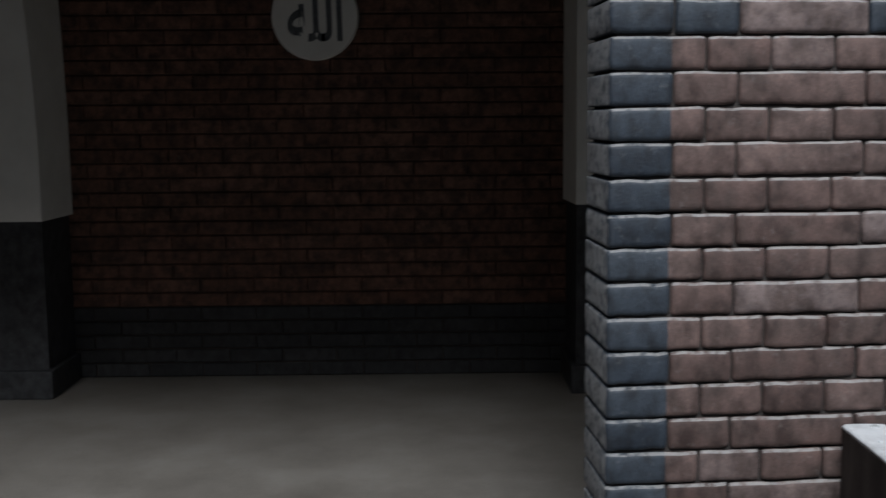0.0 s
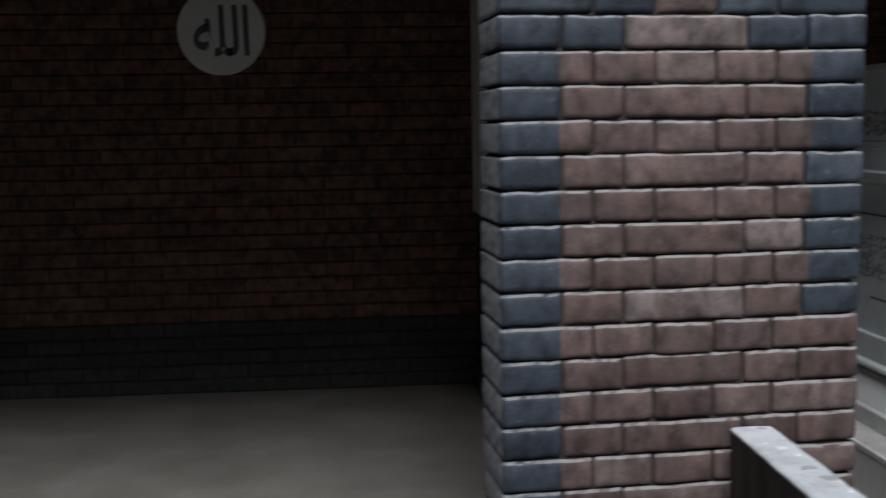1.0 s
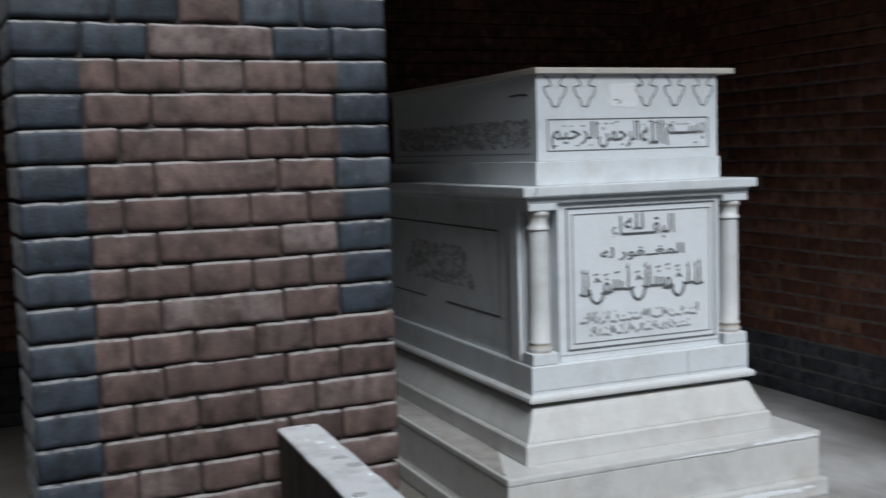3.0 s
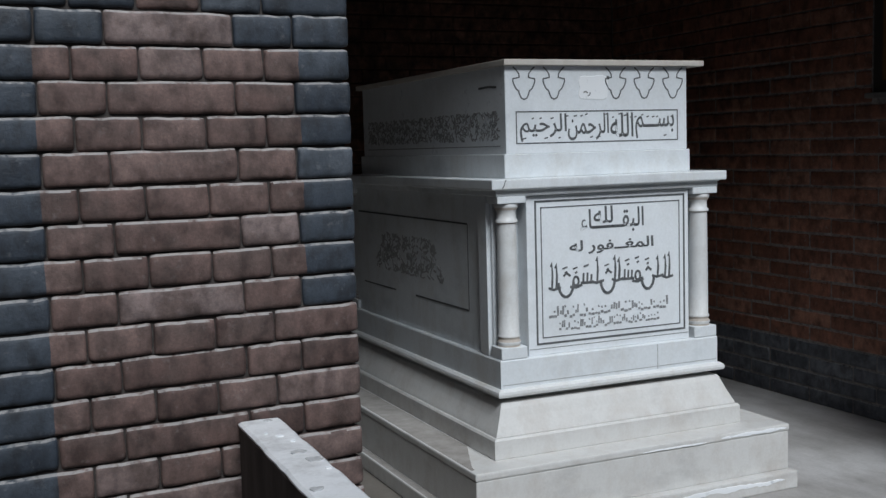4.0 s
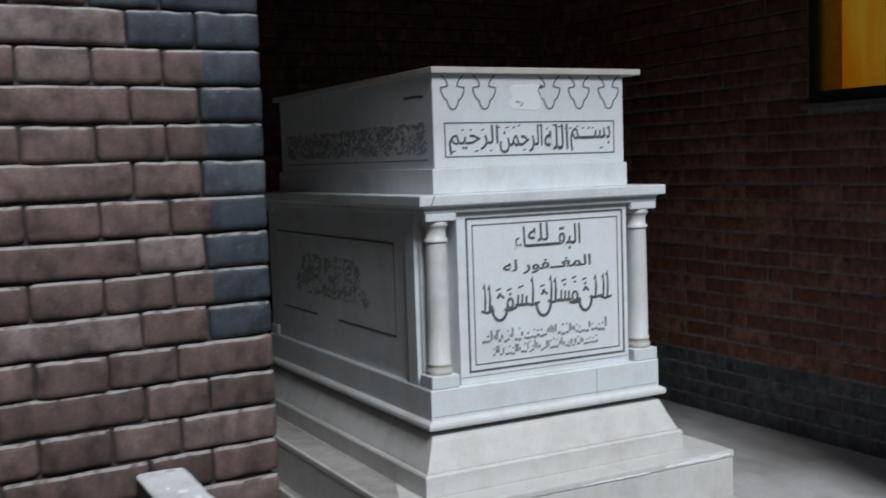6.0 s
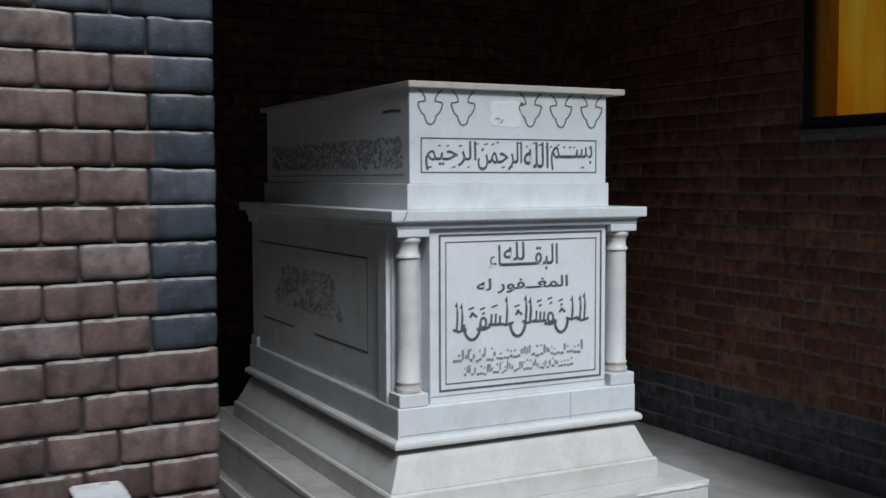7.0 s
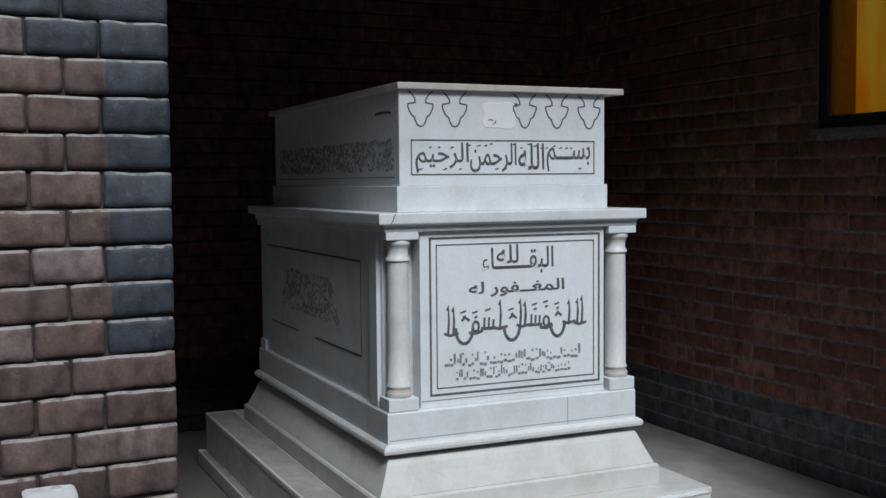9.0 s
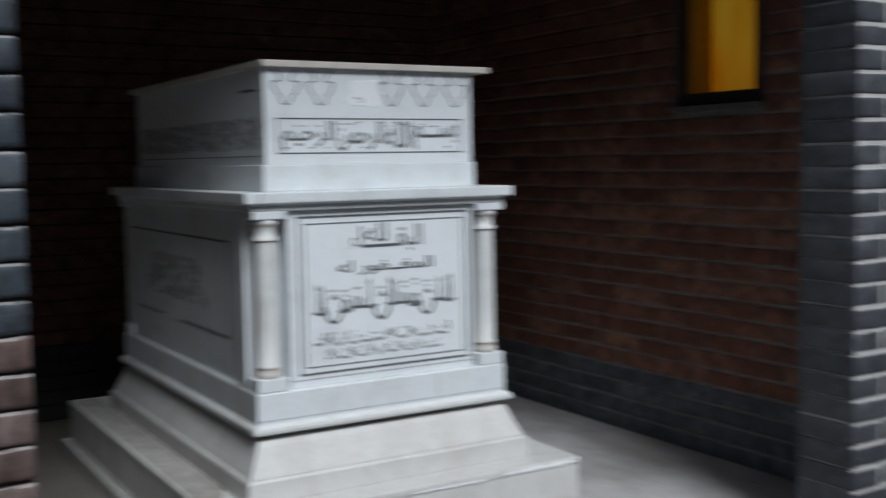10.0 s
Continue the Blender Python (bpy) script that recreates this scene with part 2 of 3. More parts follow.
# ---- building helpers ----
def mesh_of(name, bm, mats, smooth=False):
    me = bpy.data.meshes.new(name)
    bmesh.ops.recalc_face_normals(bm, faces=bm.faces)
    bm.to_mesh(me)
    bm.free()
    for m in mats if isinstance(mats, (list, tuple)) else [mats]:
        me.materials.append(m)
    if smooth:
        for p in me.polygons:
            p.use_smooth = True
    return me


def part(name, bm, mat, parent, label="", smooth=False):
    ob = new(name, mesh_of(name, bm, mat, smooth))
    ob.parent = parent
    if label:
        tagged(ob, label)
    return ob


def structure(name, bm, mat, label, category, smooth=False):
    return tagged(new(name, mesh_of(name, bm, mat, smooth)), label, category, kind="structure")


def root(name, x, y, z, label, category, group="", kind=""):
    ob = new(name)
    ob.location = (x, y, z)
    bpy.context.view_layer.update()
    return tagged(ob, label, category, group, kind)


def add_box(bm, x0, x1, y0, y1, z0, z1, bevel=0.0, seg=2):
    r = bmesh.ops.create_cube(bm, size=1.0)
    for v in r["verts"]:
        v.co = Vector(((x0 + x1) / 2 + v.co.x * (x1 - x0), (y0 + y1) / 2 + v.co.y * (y1 - y0), (z0 + z1) / 2 + v.co.z * (z1 - z0)))
    if bevel:
        edges = list({e for v in r["verts"] for e in v.link_edges})
        bmesh.ops.bevel(bm, geom=edges, offset=bevel, segments=seg, profile=0.6, affect="EDGES")
    return bm


def box(x0, x1, y0, y1, z0, z1, bevel=0.0, seg=2):
    return add_box(bmesh.new(), x0, x1, y0, y1, z0, z1, bevel, seg)


def box_at(origin, *a, **k):
    bm = box(*a, **k)
    bmesh.ops.translate(bm, verts=bm.verts, vec=-Vector(origin))
    return bm


def frustum(profile, rect):
    """A moulding that runs round a rectangle: profile of (outset, z), rect x0, x1, y0, y1."""
    bm = bmesh.new()
    x0, x1, y0, y1 = rect
    rings = []
    for o, z in profile:
        rings.append([bm.verts.new(c) for c in ((x0 - o, y0 - o, z), (x1 + o, y0 - o, z), (x1 + o, y1 + o, z), (x0 - o, y1 + o, z))])
    for a, c in zip(rings, rings[1:]):
        for i in range(4):
            bm.faces.new((a[i], a[(i + 1) % 4], c[(i + 1) % 4], c[i]))
    bm.faces.new(rings[0][::-1])
    bm.faces.new(rings[-1])
    return bm


def lathe(profile, cx, cy, seg=28):
    bm = bmesh.new()
    rings = []
    for r, z in profile:
        rings.append([bm.verts.new((cx + r * math.cos(2 * math.pi * i / seg), cy + r * math.sin(2 * math.pi * i / seg), z)) for i in range(seg)])
    for a, c in zip(rings, rings[1:]):
        for i in range(seg):
            bm.faces.new((a[i], a[(i + 1) % seg], c[(i + 1) % seg], c[i]))
    bm.faces.new(rings[0][::-1])
    bm.faces.new(rings[-1])
    return bm


# ---- bricks ----
COURSE, MOD = 0.0695, 0.13
JOINT = 0.0050
Z0 = 0.85 - 12 * COURSE
brick_cache = {}


def brick_mesh(length, depth, variant, mats, split=None, dark_left=True, fine=True, pale_end=False):
    """A worn brick from x 0 to length, its face at y 0, its back at y depth, from z 0 up; split: the part of its length up to which the first colour goes."""
    key = (round(length, 3), round(depth, 3), variant, tuple(m.name for m in mats), split, dark_left, fine, pale_end)
    if key in brick_cache:
        return brick_cache[key]
    rnd = random.Random(sum(ord(c) for c in mats[0].name) * 7 + int(length * 1000) * 31 + variant * 101)
    h, r = COURSE - JOINT, 0.0115
    L = length - JOINT * 0.75
    xs = [0, r * 0.12, r * 0.45, r] + ([L * i / 5 for i in range(1, 5)] if fine else [L * 0.5]) + [L - r, L - r * 0.45, L - r * 0.12, L]
    if split is not None:
        xs = sorted([x for x in xs if abs(x - split) > 0.012] + [split])
    zs = [0, r * 0.12, r * 0.45, r] + ([h * 0.5] if fine else []) + [h - r, h - r * 0.45, h - r * 0.12, h]
    seed = Vector((rnd.uniform(0, 90), rnd.uniform(0, 90), rnd.uniform(0, 90)))
    tilt_x, tilt_z, out = rnd.uniform(-0.012, 0.012), rnd.uniform(-0.03, 0.03), rnd.uniform(-0.0015, 0.0015)

    def fall(d):
        return 0.0080 * (1 - math.sqrt(max(0.0, 1 - (1 - d / r) ** 2))) if d < r else 0.0

    bm = bmesh.new()
    grid = []
    for x in xs:
        col = []
        for z in zs:
            q = noise.noise(Vector((x * 26, z * 30, 0)) + seed)
            y = fall(min(x, L - x)) + fall(min(z, h - z))
            y = min(y, 0.0105) + out + 0.0020 * q + tilt_x * (x - L / 2) * 0.4 + tilt_z * (z - h / 2) * 0.5
            ez = 0.0030 * noise.noise(Vector((x * 32, 5.0 if z > h / 2 else 9.0, 3)) + seed)
            ex = 0.0026 * noise.noise(Vector((2.0, z * 40, 5.0 if x > L / 2 else 8.0)) + seed)
            inset = 0.22 * fall(min(x, L - x)) * (1 - 2 * z / h)
            inset_x = 0.16 * fall(min(z, h - z)) * (1 - 2 * x / L)
            col.append(bm.verts.new((x + JOINT * 0.35 + ex + inset_x, y, z + ez + inset)))
        grid.append(col)
    nx, nzz = len(xs), len(zs)

    def slot(x):
        if split is None:
            return 0
        return 0 if (x < split) == dark_left else 1

    for i in range(nx - 1):
        for j in range(nzz - 1):
            f = bm.faces.new((grid[i][j], grid[i + 1][j], grid[i + 1][j + 1], grid[i][j + 1]))
            f.material_index = slot((xs[i] + xs[i + 1]) / 2)
            f.smooth = True
    rim = [(i, 0) for i in range(nx)] + [(nx - 1, j) for j in range(1, nzz)] + [(i, nzz - 1) for i in range(nx - 2, -1, -1)] + [(0, j) for j in range(nzz - 2, 0, -1)]
    back = [bm.verts.new((grid[i][j].co.x, depth, grid[i][j].co.z)) for i, j in rim]
    for k in range(len(rim)):
        i, j = rim[k]
        i2, j2 = rim[(k + 1) % len(rim)]
        f = bm.faces.new((grid[i][j], back[k], back[(k + 1) % len(rim)], grid[i2][j2]))
        f.material_index = slot((xs[i] + xs[i2]) / 2)
        f.smooth = True
    rim_of = {red_brick.name: red_rim, blue_brick.name: blue_rim, slate_brick.name: slate_rim, inner_brick.name: inner_rim, inner_dark.name: inner_dark_rim}
    all_mats = list(mats) + [rim_of[m.name] for m in mats if m.name in rim_of]
    if len(all_mats) > len(mats):
        for f in bm.faces:
            c = f.calc_center_median()
            # upper edges get the rim colour with its painted light; pale ends too
            if (c.z > h - r * 0.42 and c.y < 0.03) or (pale_end and c.x < r * 0.3 and c.y > depth * 0.3):
                f.material_index += len(mats)
    me = mesh_of("brick", bm, all_mats)
    brick_cache[key] = me
    return me


def lay(parent, me, m):
    ob = new("brick", me)
    ob.parent = parent
    ob.matrix_basis = m
    return ob


def pillar(x0, y0, name, label, frame_low, top=2.48, seed=1, all_dark=False, depth=0.21, yaw=0.0, filling=mortar, sunk=0.0125):
    """A brick pier of six half-bricks' width with dark glazed edges; the pier's face at y0, from the floor up to the lintel."""
    width = 6 * MOD
    core = structure(name, box_at((x0, y0, 0), x0 + sunk + 0.0035, x0 + width - sunk - 0.0035, y0 + sunk, y0 + depth - 0.002, 0.0, top), filling, label, "pillar")
    core.location = (x0, y0, 0)
    core.rotation_euler = (0, 0, radians(yaw))
    rnd = random.Random(seed)
    edge = 0.122
    rows = int((top - Z0) / COURSE)
    for k in range(-1, rows):
        z = Z0 + k * COURSE
        if z < -0.03:
            continue
        kk = k - 12                      # course above the foot of the dark right-hand strip
        if kk % 2 == 0:
            plan = [("d", 1), ("r", 1), ("r", 2), ("r", 1), ("e", 1)]
        else:
            plan = [("dl", 1.5), ("r", 1), ("r", 1), ("r", 1), ("dr", 1.5)]
        if kk == 8 or kk == 9:
            plan = [("d", 1), ("d", 1), ("r", 2), ("e", 1), ("e", 1)] if kk % 2 == 0 else [("d", 1.5), ("d", 1), ("r", 1), ("e", 1), ("e", 1.5)]
        if kk >= 10:
            plan = [("d", c[1]) for c in plan]
        if kk < 0 and not kk % 2:
            plan = [("d", 1), ("r", 1), ("r", 2), ("r", 0.95), ("r", 1.05)]
        x = 0.0
        for what, n_mod in plan:
            length = n_mod * MOD
            var = rnd.randrange(5)
            mats, split, left = (red_brick,), None, True
            right_dark = kk >= 0 or not frame_low
            if what == "d" or (what == "e" and right_dark) or all_dark:
                mats = (slate_brick if all_dark else blue_brick,)
            elif what == "dl":
                mats, split = (blue_brick, red_brick), edge
            elif what == "dr" and right_dark:
                mats, split, left = (blue_brick, red_brick), length - edge, False
            me = brick_mesh(length, depth, var, mats, split, left, pale_end=frame_low and x == 0.0)
            lay(core, me, pose(x, rnd.uniform(-0.002, 0.002), z + JOINT / 2 + rnd.uniform(-0.001, 0.001), 0, rnd.uniform(-0.5, 0.5), 0))
            x += length
    return core


# ---- setting ----
RW, BW, LW = 4.05, 5.23, -2.40            # inner faces of the side and back walls
CEIL = 2.95

structure("ground", box(-40, 40, -40, 40, -0.25, -0.016), ground_mat, "sandy paved courtyard ground in front of the tomb chamber", "ground")
structure("floor", box(LW - 0.3, RW + 0.3, 2.08, BW + 0.2, -0.2, 0.0), floor_mat, "worn grey-brown stone floor, paler right of the tomb with plaster dust and painted light", "floor")
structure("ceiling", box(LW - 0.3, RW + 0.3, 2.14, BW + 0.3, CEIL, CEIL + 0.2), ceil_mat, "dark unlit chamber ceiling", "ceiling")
# out of view; underside height picked to limit light reaching deep inside
structure("lintel", box(LW - 0.3, RW + 0.3, 2.16, 2.40, 2.48, CEIL - 0.004), mortar, "unseen brick lintel over the pillars, set low to cut light", "lintel")
structure("wall_front", box(LW - 0.3, -2.33, 2.17, 2.38, -0.1, 2.48), mortar, "plain plastered wall beside the opening", "wall")
# unseen, added to block sky light from the west on the tomb's side
structure("courtyard_wall_west", box(-4.6, -4.3, -4.6, 2.16, -0.1, 4.8), wall_mat, "unseen plain plastered wall added to hold back light", "wall")
# unseen, closes the rear; height and place chosen to cut low sunlight
structure("courtyard_wall", box(-9, 11, -4.9, -4.6, -0.1, 6.2), wall_mat, "unseen plain plastered wall added to hold back light", "wall")

pillar(0.629, 2.16, "pillar_1", "weathered brown brick pillar with glazed blue edges", True, seed=3, yaw=3.9)
pillar(3.70, 2.18, "pillar_2", "brick pillar with slate blue bricks beside the opening", False, seed=8, all_dark=True, filling=lime_mortar, sunk=0.004)


def brick_wall(name, label, length, rows, place, near, dado, opening=None, filling=inner_mortar, sunk=0.010, far=(back_brick_shaded, back_dark_shaded)):
    """A wall of stretchers in the plane y 0, facing -y, from x 0 to length; near: the stretch along x whose bricks are parts."""
    core_bm = bmesh.new()
    t = 0.2
    if opening:
        a, c, z0, z1 = opening
        add_box(core_bm, -0.2, a, sunk, t, 0, CEIL)
        add_box(core_bm, c, length, sunk, t, 0, CEIL)
        add_box(core_bm, a, c, sunk, t, 0, z0)
        add_box(core_bm, a, c, sunk, t, z1, CEIL)
    else:
        add_box(core_bm, -0.1, length + 0.1, sunk, t, 0, CEIL)
    core = structure(name, core_bm, filling, label, "wall")
    core.matrix_world = place
    bpy.context.view_layer.update()
    rnd = random.Random(len(name) * 13 + rows)
    verts, faces, mats = [], [], []
    for k in range(rows):
        z = k * COURSE
        x = -0.13 if k % 2 else 0.0
        while x < length - 0.02:
            a, c = max(0.0, x), min(length, x + 2 * MOD)
            x += 2 * MOD
            spans = [(a, c)]
            if opening and z + COURSE > opening[2] + 0.01 and z < opening[3] - 0.01:
                spans = [(p, q) for p, q in ((a, min(c, opening[0])), (max(a, opening[1]), c)) if q - p > 0.02]
            for p, q in spans:
                if q - p < 0.03:
                    continue
                low = k < dado
                if near and near[0] <= p < near[1] and k < near[2]:
                    me = brick_mesh(q - p, 0.05, rnd.randrange(4), (inner_dark if low else inner_brick,), fine=False)
                    lay(core, me, Matrix.Translation((p, rnd.uniform(-0.002, 0.002), z + JOINT / 2)))
                else:
                    i, o, e = len(verts), rnd.uniform(-0.002, 0.002), 0.005
                    x0, x1, z0, z1 = p + JOINT * 0.35, q - JOINT * 0.35, z + JOINT / 2, z + COURSE - JOINT / 2
                    for g, y in ((0, 0.012), (0, o + e), (e, o)):
                        verts += [(x0 + g, y, z0 + g), (x1 - g, y, z0 + g), (x1 - g, y, z1 - g), (x0 + g, y, z1 - g)]
                    for s in (0, 4):
                        for d in range(4):
                            faces.append((i + s + d, i + s + (d + 1) % 4, i + s + 4 + (d + 1) % 4, i + s + 4 + d))
                            mats.append(1 if low else 0)
                    faces.append((i + 8, i + 9, i + 10, i + 11))
                    mats.append(1 if low else 0)
    if verts:
        me = bpy.data.meshes.new("bricks")
        me.from_pydata(verts, [], faces)
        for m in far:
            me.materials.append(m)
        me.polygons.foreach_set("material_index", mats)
        ob = tagged(new("bricks", me), kind="stuff")
        ob.parent = core
    return core


# right wall: x along runs from the back towards the opening
WIN = (BW - 3.316, BW - 2.862, 1.362, 2.13)
brick_wall("wall_east", "dark red brick wall with a blue-black brick foot", BW - 2.38, 42,
           pose(RW, BW, 0, 0, 0, -90), (0.5, 3.2, 22), 4, WIN, pale_mortar, 0.0055, (inner_brick_far, inner_dark_far))
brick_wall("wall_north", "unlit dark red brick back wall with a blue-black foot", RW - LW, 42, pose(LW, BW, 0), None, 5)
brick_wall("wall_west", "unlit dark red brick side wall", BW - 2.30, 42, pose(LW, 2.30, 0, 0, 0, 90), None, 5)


# white-plastered piers with dark brick feet
def pier(name, side, xf, xb, xo, flare, foot):
    """A pier in front of the back wall: front arris at xf, back of its reveal at xb, far end at xo."""
    y0, y1 = 4.85, BW - 0.004
    core = structure(name, box(min(xf, xo) + 0.004, max(xf, xo) - 0.004, y0 + 0.01, y1, 0.0, foot), back_dark_shaded, "white plastered pier on a dark brick foot", "pier")
    bm = bmesh.new()
    rings = []
    for i in range(13):
        z = foot + i * (CEIL - foot - 0.005) / 12
        s = side * flare * max(0.0, (z - 1.1)) ** 1.6
        rings.append([bm.verts.new(c) for c in ((xo, y0, z), (xf + s, y0, z), (xb + s * 0.5, y1, z), (xo, y1, z))])
    for a, c in zip(rings, rings[1:]):
        for i in range(4):
            bm.faces.new((a[i], a[(i + 1) % 4], c[(i + 1) % 4], c[i]))
    bm.faces.new(rings[0])
    bm.faces.new(rings[-1])
    part("plaster", bm, plaster, core, "off-white plaster")
    part("plinth", box(min(xf, xo) - 0.02, max(xf, xo) + 0.02, y0 - 0.03, y1, 0.0, 0.13, 0.008), back_dark_shaded, core, "dark brick plinth")
    return core


pier("pier_1", -1, -1.452, -1.438, -2.10, 0.06, 0.803)
pier("pier_2", 1, 0.925, 0.912, 1.52, 0.0, 0.856)

# amber window in the right wall
win = root("window_1", RW + 0.03, 3.05, 1.40, "amber glass window in a dark wooden frame", "window", kind="structure")
o = win.location
fr = bmesh.new()
ya, yb, za, zb = 2.864, 3.314, 1.364, 2.128
for b4 in ((ya, ya + 0.046, za, zb), (yb - 0.046, yb, za, zb), (ya + 0.046, yb - 0.046, za, za + 0.046), (ya + 0.046, yb - 0.046, zb - 0.046, zb)):
    add_box(fr, RW + 0.008, RW + 0.05, *b4, bevel=0.004)
bmesh.ops.translate(fr, verts=fr.verts, vec=-o)
part("window_frame", fr, frame_mat, win, "dark wooden frame")
part("pane", box_at(o, RW + 0.026, RW + 0.032, ya + 0.04, yb - 0.04, za + 0.04, zb - 0.04), amber, win, "backlit amber glass")
part("window_sill", box_at(o, RW - 0.022, RW + 0.05, ya - 0.02, yb + 0.02, za - 0.024, za - 0.002, 0.004), sill_mat, win, "grey stone sill")

# low slab wall against the pillar
def smear(x, y, rx, ry, seed):
    """A shallow uneven patch of dirt lying on the coping."""
    bm = bmesh.new()
    top, foot = [], []
    for i in range(14):
        a = i * math.pi / 7
        k = 1 + 0.5 * noise.noise(Vector((math.cos(a) * 1.6, math.sin(a) * 1.6, seed * 3.7)))
        px, py = x + rx * k * math.cos(a), y + ry * k * math.sin(a)
        top.append(bm.verts.new((px, py, 0.6228)))
        foot.append(bm.verts.new((px, py, 0.616)))
    bm.faces.new(top)
    for i in range(14):
        bm.faces.new((foot[i], foot[(i + 1) % 14], top[(i + 1) % 14], top[i]))
    return bm


low = root("low_slab_wall", 1.164, 2.186, 0, "low stone slab wall with a worn white marble top", "low wall")
low.rotation_euler = (0, 0, radians(-1.5))
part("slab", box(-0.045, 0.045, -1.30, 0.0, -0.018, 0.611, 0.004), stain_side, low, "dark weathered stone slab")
bm = bmesh.new()
rows = []
for i in range(66):
    y = -1.30 + i * 0.02
    a, c, d, e = (noise.noise(Vector((y * 17, k * 7.3, 1.7))) for k in range(4))
    chip = 0.010 * max(0.0, noise.noise(Vector((y * 9, 3.1, 8.0))) - 0.15)
    lx, rx, tz = -0.045 - 0.003 * a + chip, 0.045 + 0.003 * c - chip, 0.620 + 0.0012 * d
    rows.append([bm.verts.new(v) for v in ((lx, y, 0.611), (lx - 0.001, y, tz - 0.004 - chip), (lx + 0.005, y, tz), (0.004 * e, y, tz + 0.001), (rx - 0.005, y, tz), (rx + 0.001, y, tz - 0.004 - chip), (rx, y, 0.611))])
for p, q in zip(rows, rows[1:]):
    for k in range(6):
        bm.faces.new((p[k], q[k], q[k + 1], p[k + 1]))
    bm.faces.new((p[6], q[6], q[0], p[0]))
bm.faces.new(rows[0])
bm.faces.new(rows[-1])
part("coping", bm, slab_marble, low, "worn white marble coping with chipped edges")
for k, (x, y, rx, ry) in enumerate(((0.014, -0.020, 0.010, 0.006), (0.006, -0.285, 0.016, 0.012), (0.022, -0.345, 0.015, 0.016), (-0.024, -0.52, 0.012, 0.010), (0.018, -0.70, 0.018, 0.012))):
    part("stain", smear(x, y, rx, ry, k), coping_dirt, low, "grey dirt patch")
for k, (x, y, rx, ry) in enumerate(((0.004, -0.155, 0.007, 0.008), (0.020, -0.200, 0.005, 0.007), (-0.016, -0.125, 0.004, 0.005), (0.030, -0.410, 0.007, 0.006), (-0.004, -0.60, 0.006, 0.006))):
    part("plaster_spot", smear(x, y, rx, ry, k + 20), filler, low, "dried white plaster spot")


# ---- writing and line ornament ----
def text_mesh(body, size, weight):
    c = bpy.data.curves.new("text", "FONT")
    c.body, c.size, c.extrude, c.resolution_u, c.offset = body, size, 0.001, 3, weight
    ob = bpy.data.objects.new("text", c)
    scene.collection.objects.link(ob)
    bpy.context.view_layer.update()
    me = bpy.data.meshes.new_from_object(ob.evaluated_get(bpy.context.evaluated_depsgraph_get()))
    bpy.data.objects.remove(ob)
    return me


def writing(name, body, x0, x1, z0, z1, y, mat, parent, label, weight=0.019):
    """Letters fitted into x0..x1, z0..z1 on a wall that faces -y."""
    me = text_mesh(body, 1.0, weight)
    co = [v.co.copy() for v in me.vertices]
    lo = Vector([min(c[i] for c in co) for i in range(3)])
    hi = Vector([max(c[i] for c in co) for i in range(3)])
    for v in me.vertices:
        u, w, d = ((v.co[i] - lo[i]) / max(1e-6, hi[i] - lo[i]) for i in range(3))
        v.co = Vector((x0 + u * (x1 - x0), y - 0.0012 * d, z0 + w * (z1 - z0))) - parent.location
    me.materials.clear()
    me.materials.append(mat)
    ob = new(name, me)
    ob.parent = parent
    return tagged(ob, label, kind="stuff")


def ribbon(bm, pts, width, y, closed=False, thick=0.0012):
    """A flat stroke through points (x, z) on a face that looks to -y."""
    n_pts = len(pts)
    p = [Vector((a[0], a[1])) for a in pts]
    left, right = [], []
    for i in range(n_pts):
        a = p[i - 1] if (i > 0 or closed) else p[i]
        c = p[(i + 1) % n_pts] if (i < n_pts - 1 or closed) else p[i]
        d1, d2 = (p[i] - a), (c - p[i])
        d1 = d1.normalized() if d1.length > 1e-9 else d2.normalized()
        d2 = d2.normalized() if d2.length > 1e-9 else d1
        nrm = Vector((-(d1.y + d2.y), d1.x + d2.x))
        nrm = nrm.normalized() if nrm.length > 1e-9 else Vector((-d1.y, d1.x))
        k = min(2.0, 1.0 / max(0.3, nrm.dot(Vector((-d1.y, d1.x)))))
        left.append(p[i] + nrm * width / 2 * k)
        right.append(p[i] - nrm * width / 2 * k)
    fl = [bm.verts.new((q.x, y - thick, q.y)) for q in left]
    frr = [bm.verts.new((q.x, y - thick, q.y)) for q in right]
    bl = [bm.verts.new((q.x, y + 0.001, q.y)) for q in left]
    br = [bm.verts.new((q.x, y + 0.001, q.y)) for q in right]
    for i in range(n_pts if closed else n_pts - 1):
        j = (i + 1) % n_pts
        bm.faces.new((fl[i], fl[j], frr[j], frr[i]))
        bm.faces.new((bl[i], bl[j], fl[j], fl[i]))
        bm.faces.new((frr[i], frr[j], br[j], br[i]))
    return bm


def rect_line(x0, x1, z0, z1, width, y):
    return ribbon(bmesh.new(), [(x0, z0), (x1, z0), (x1, z1), (x0, z1)], width, y, closed=True)


def shift(bm, ob):
    bmesh.ops.translate(bm, verts=bm.verts, vec=-ob.location)
    return bm


# ---- the tomb ----
tomb = root("tomb", 2.545, 3.65, 0, "tall tiered white marble tomb with carved inscriptions", "tomb")
T = lambda bm: shift(bm, tomb)
YB = 4.375
part("plinth", T(box(1.928, 3.158, 2.756, YB + 0.25, 0.0, 0.060, 0.006)), marble_base, tomb, "cream marble plinth")
part("base_block", T(box(1.960, 3.146, 2.790, YB + 0.225, 0.060, 0.193, 0.004)), marble_base, tomb, "grey-cream marble base block")
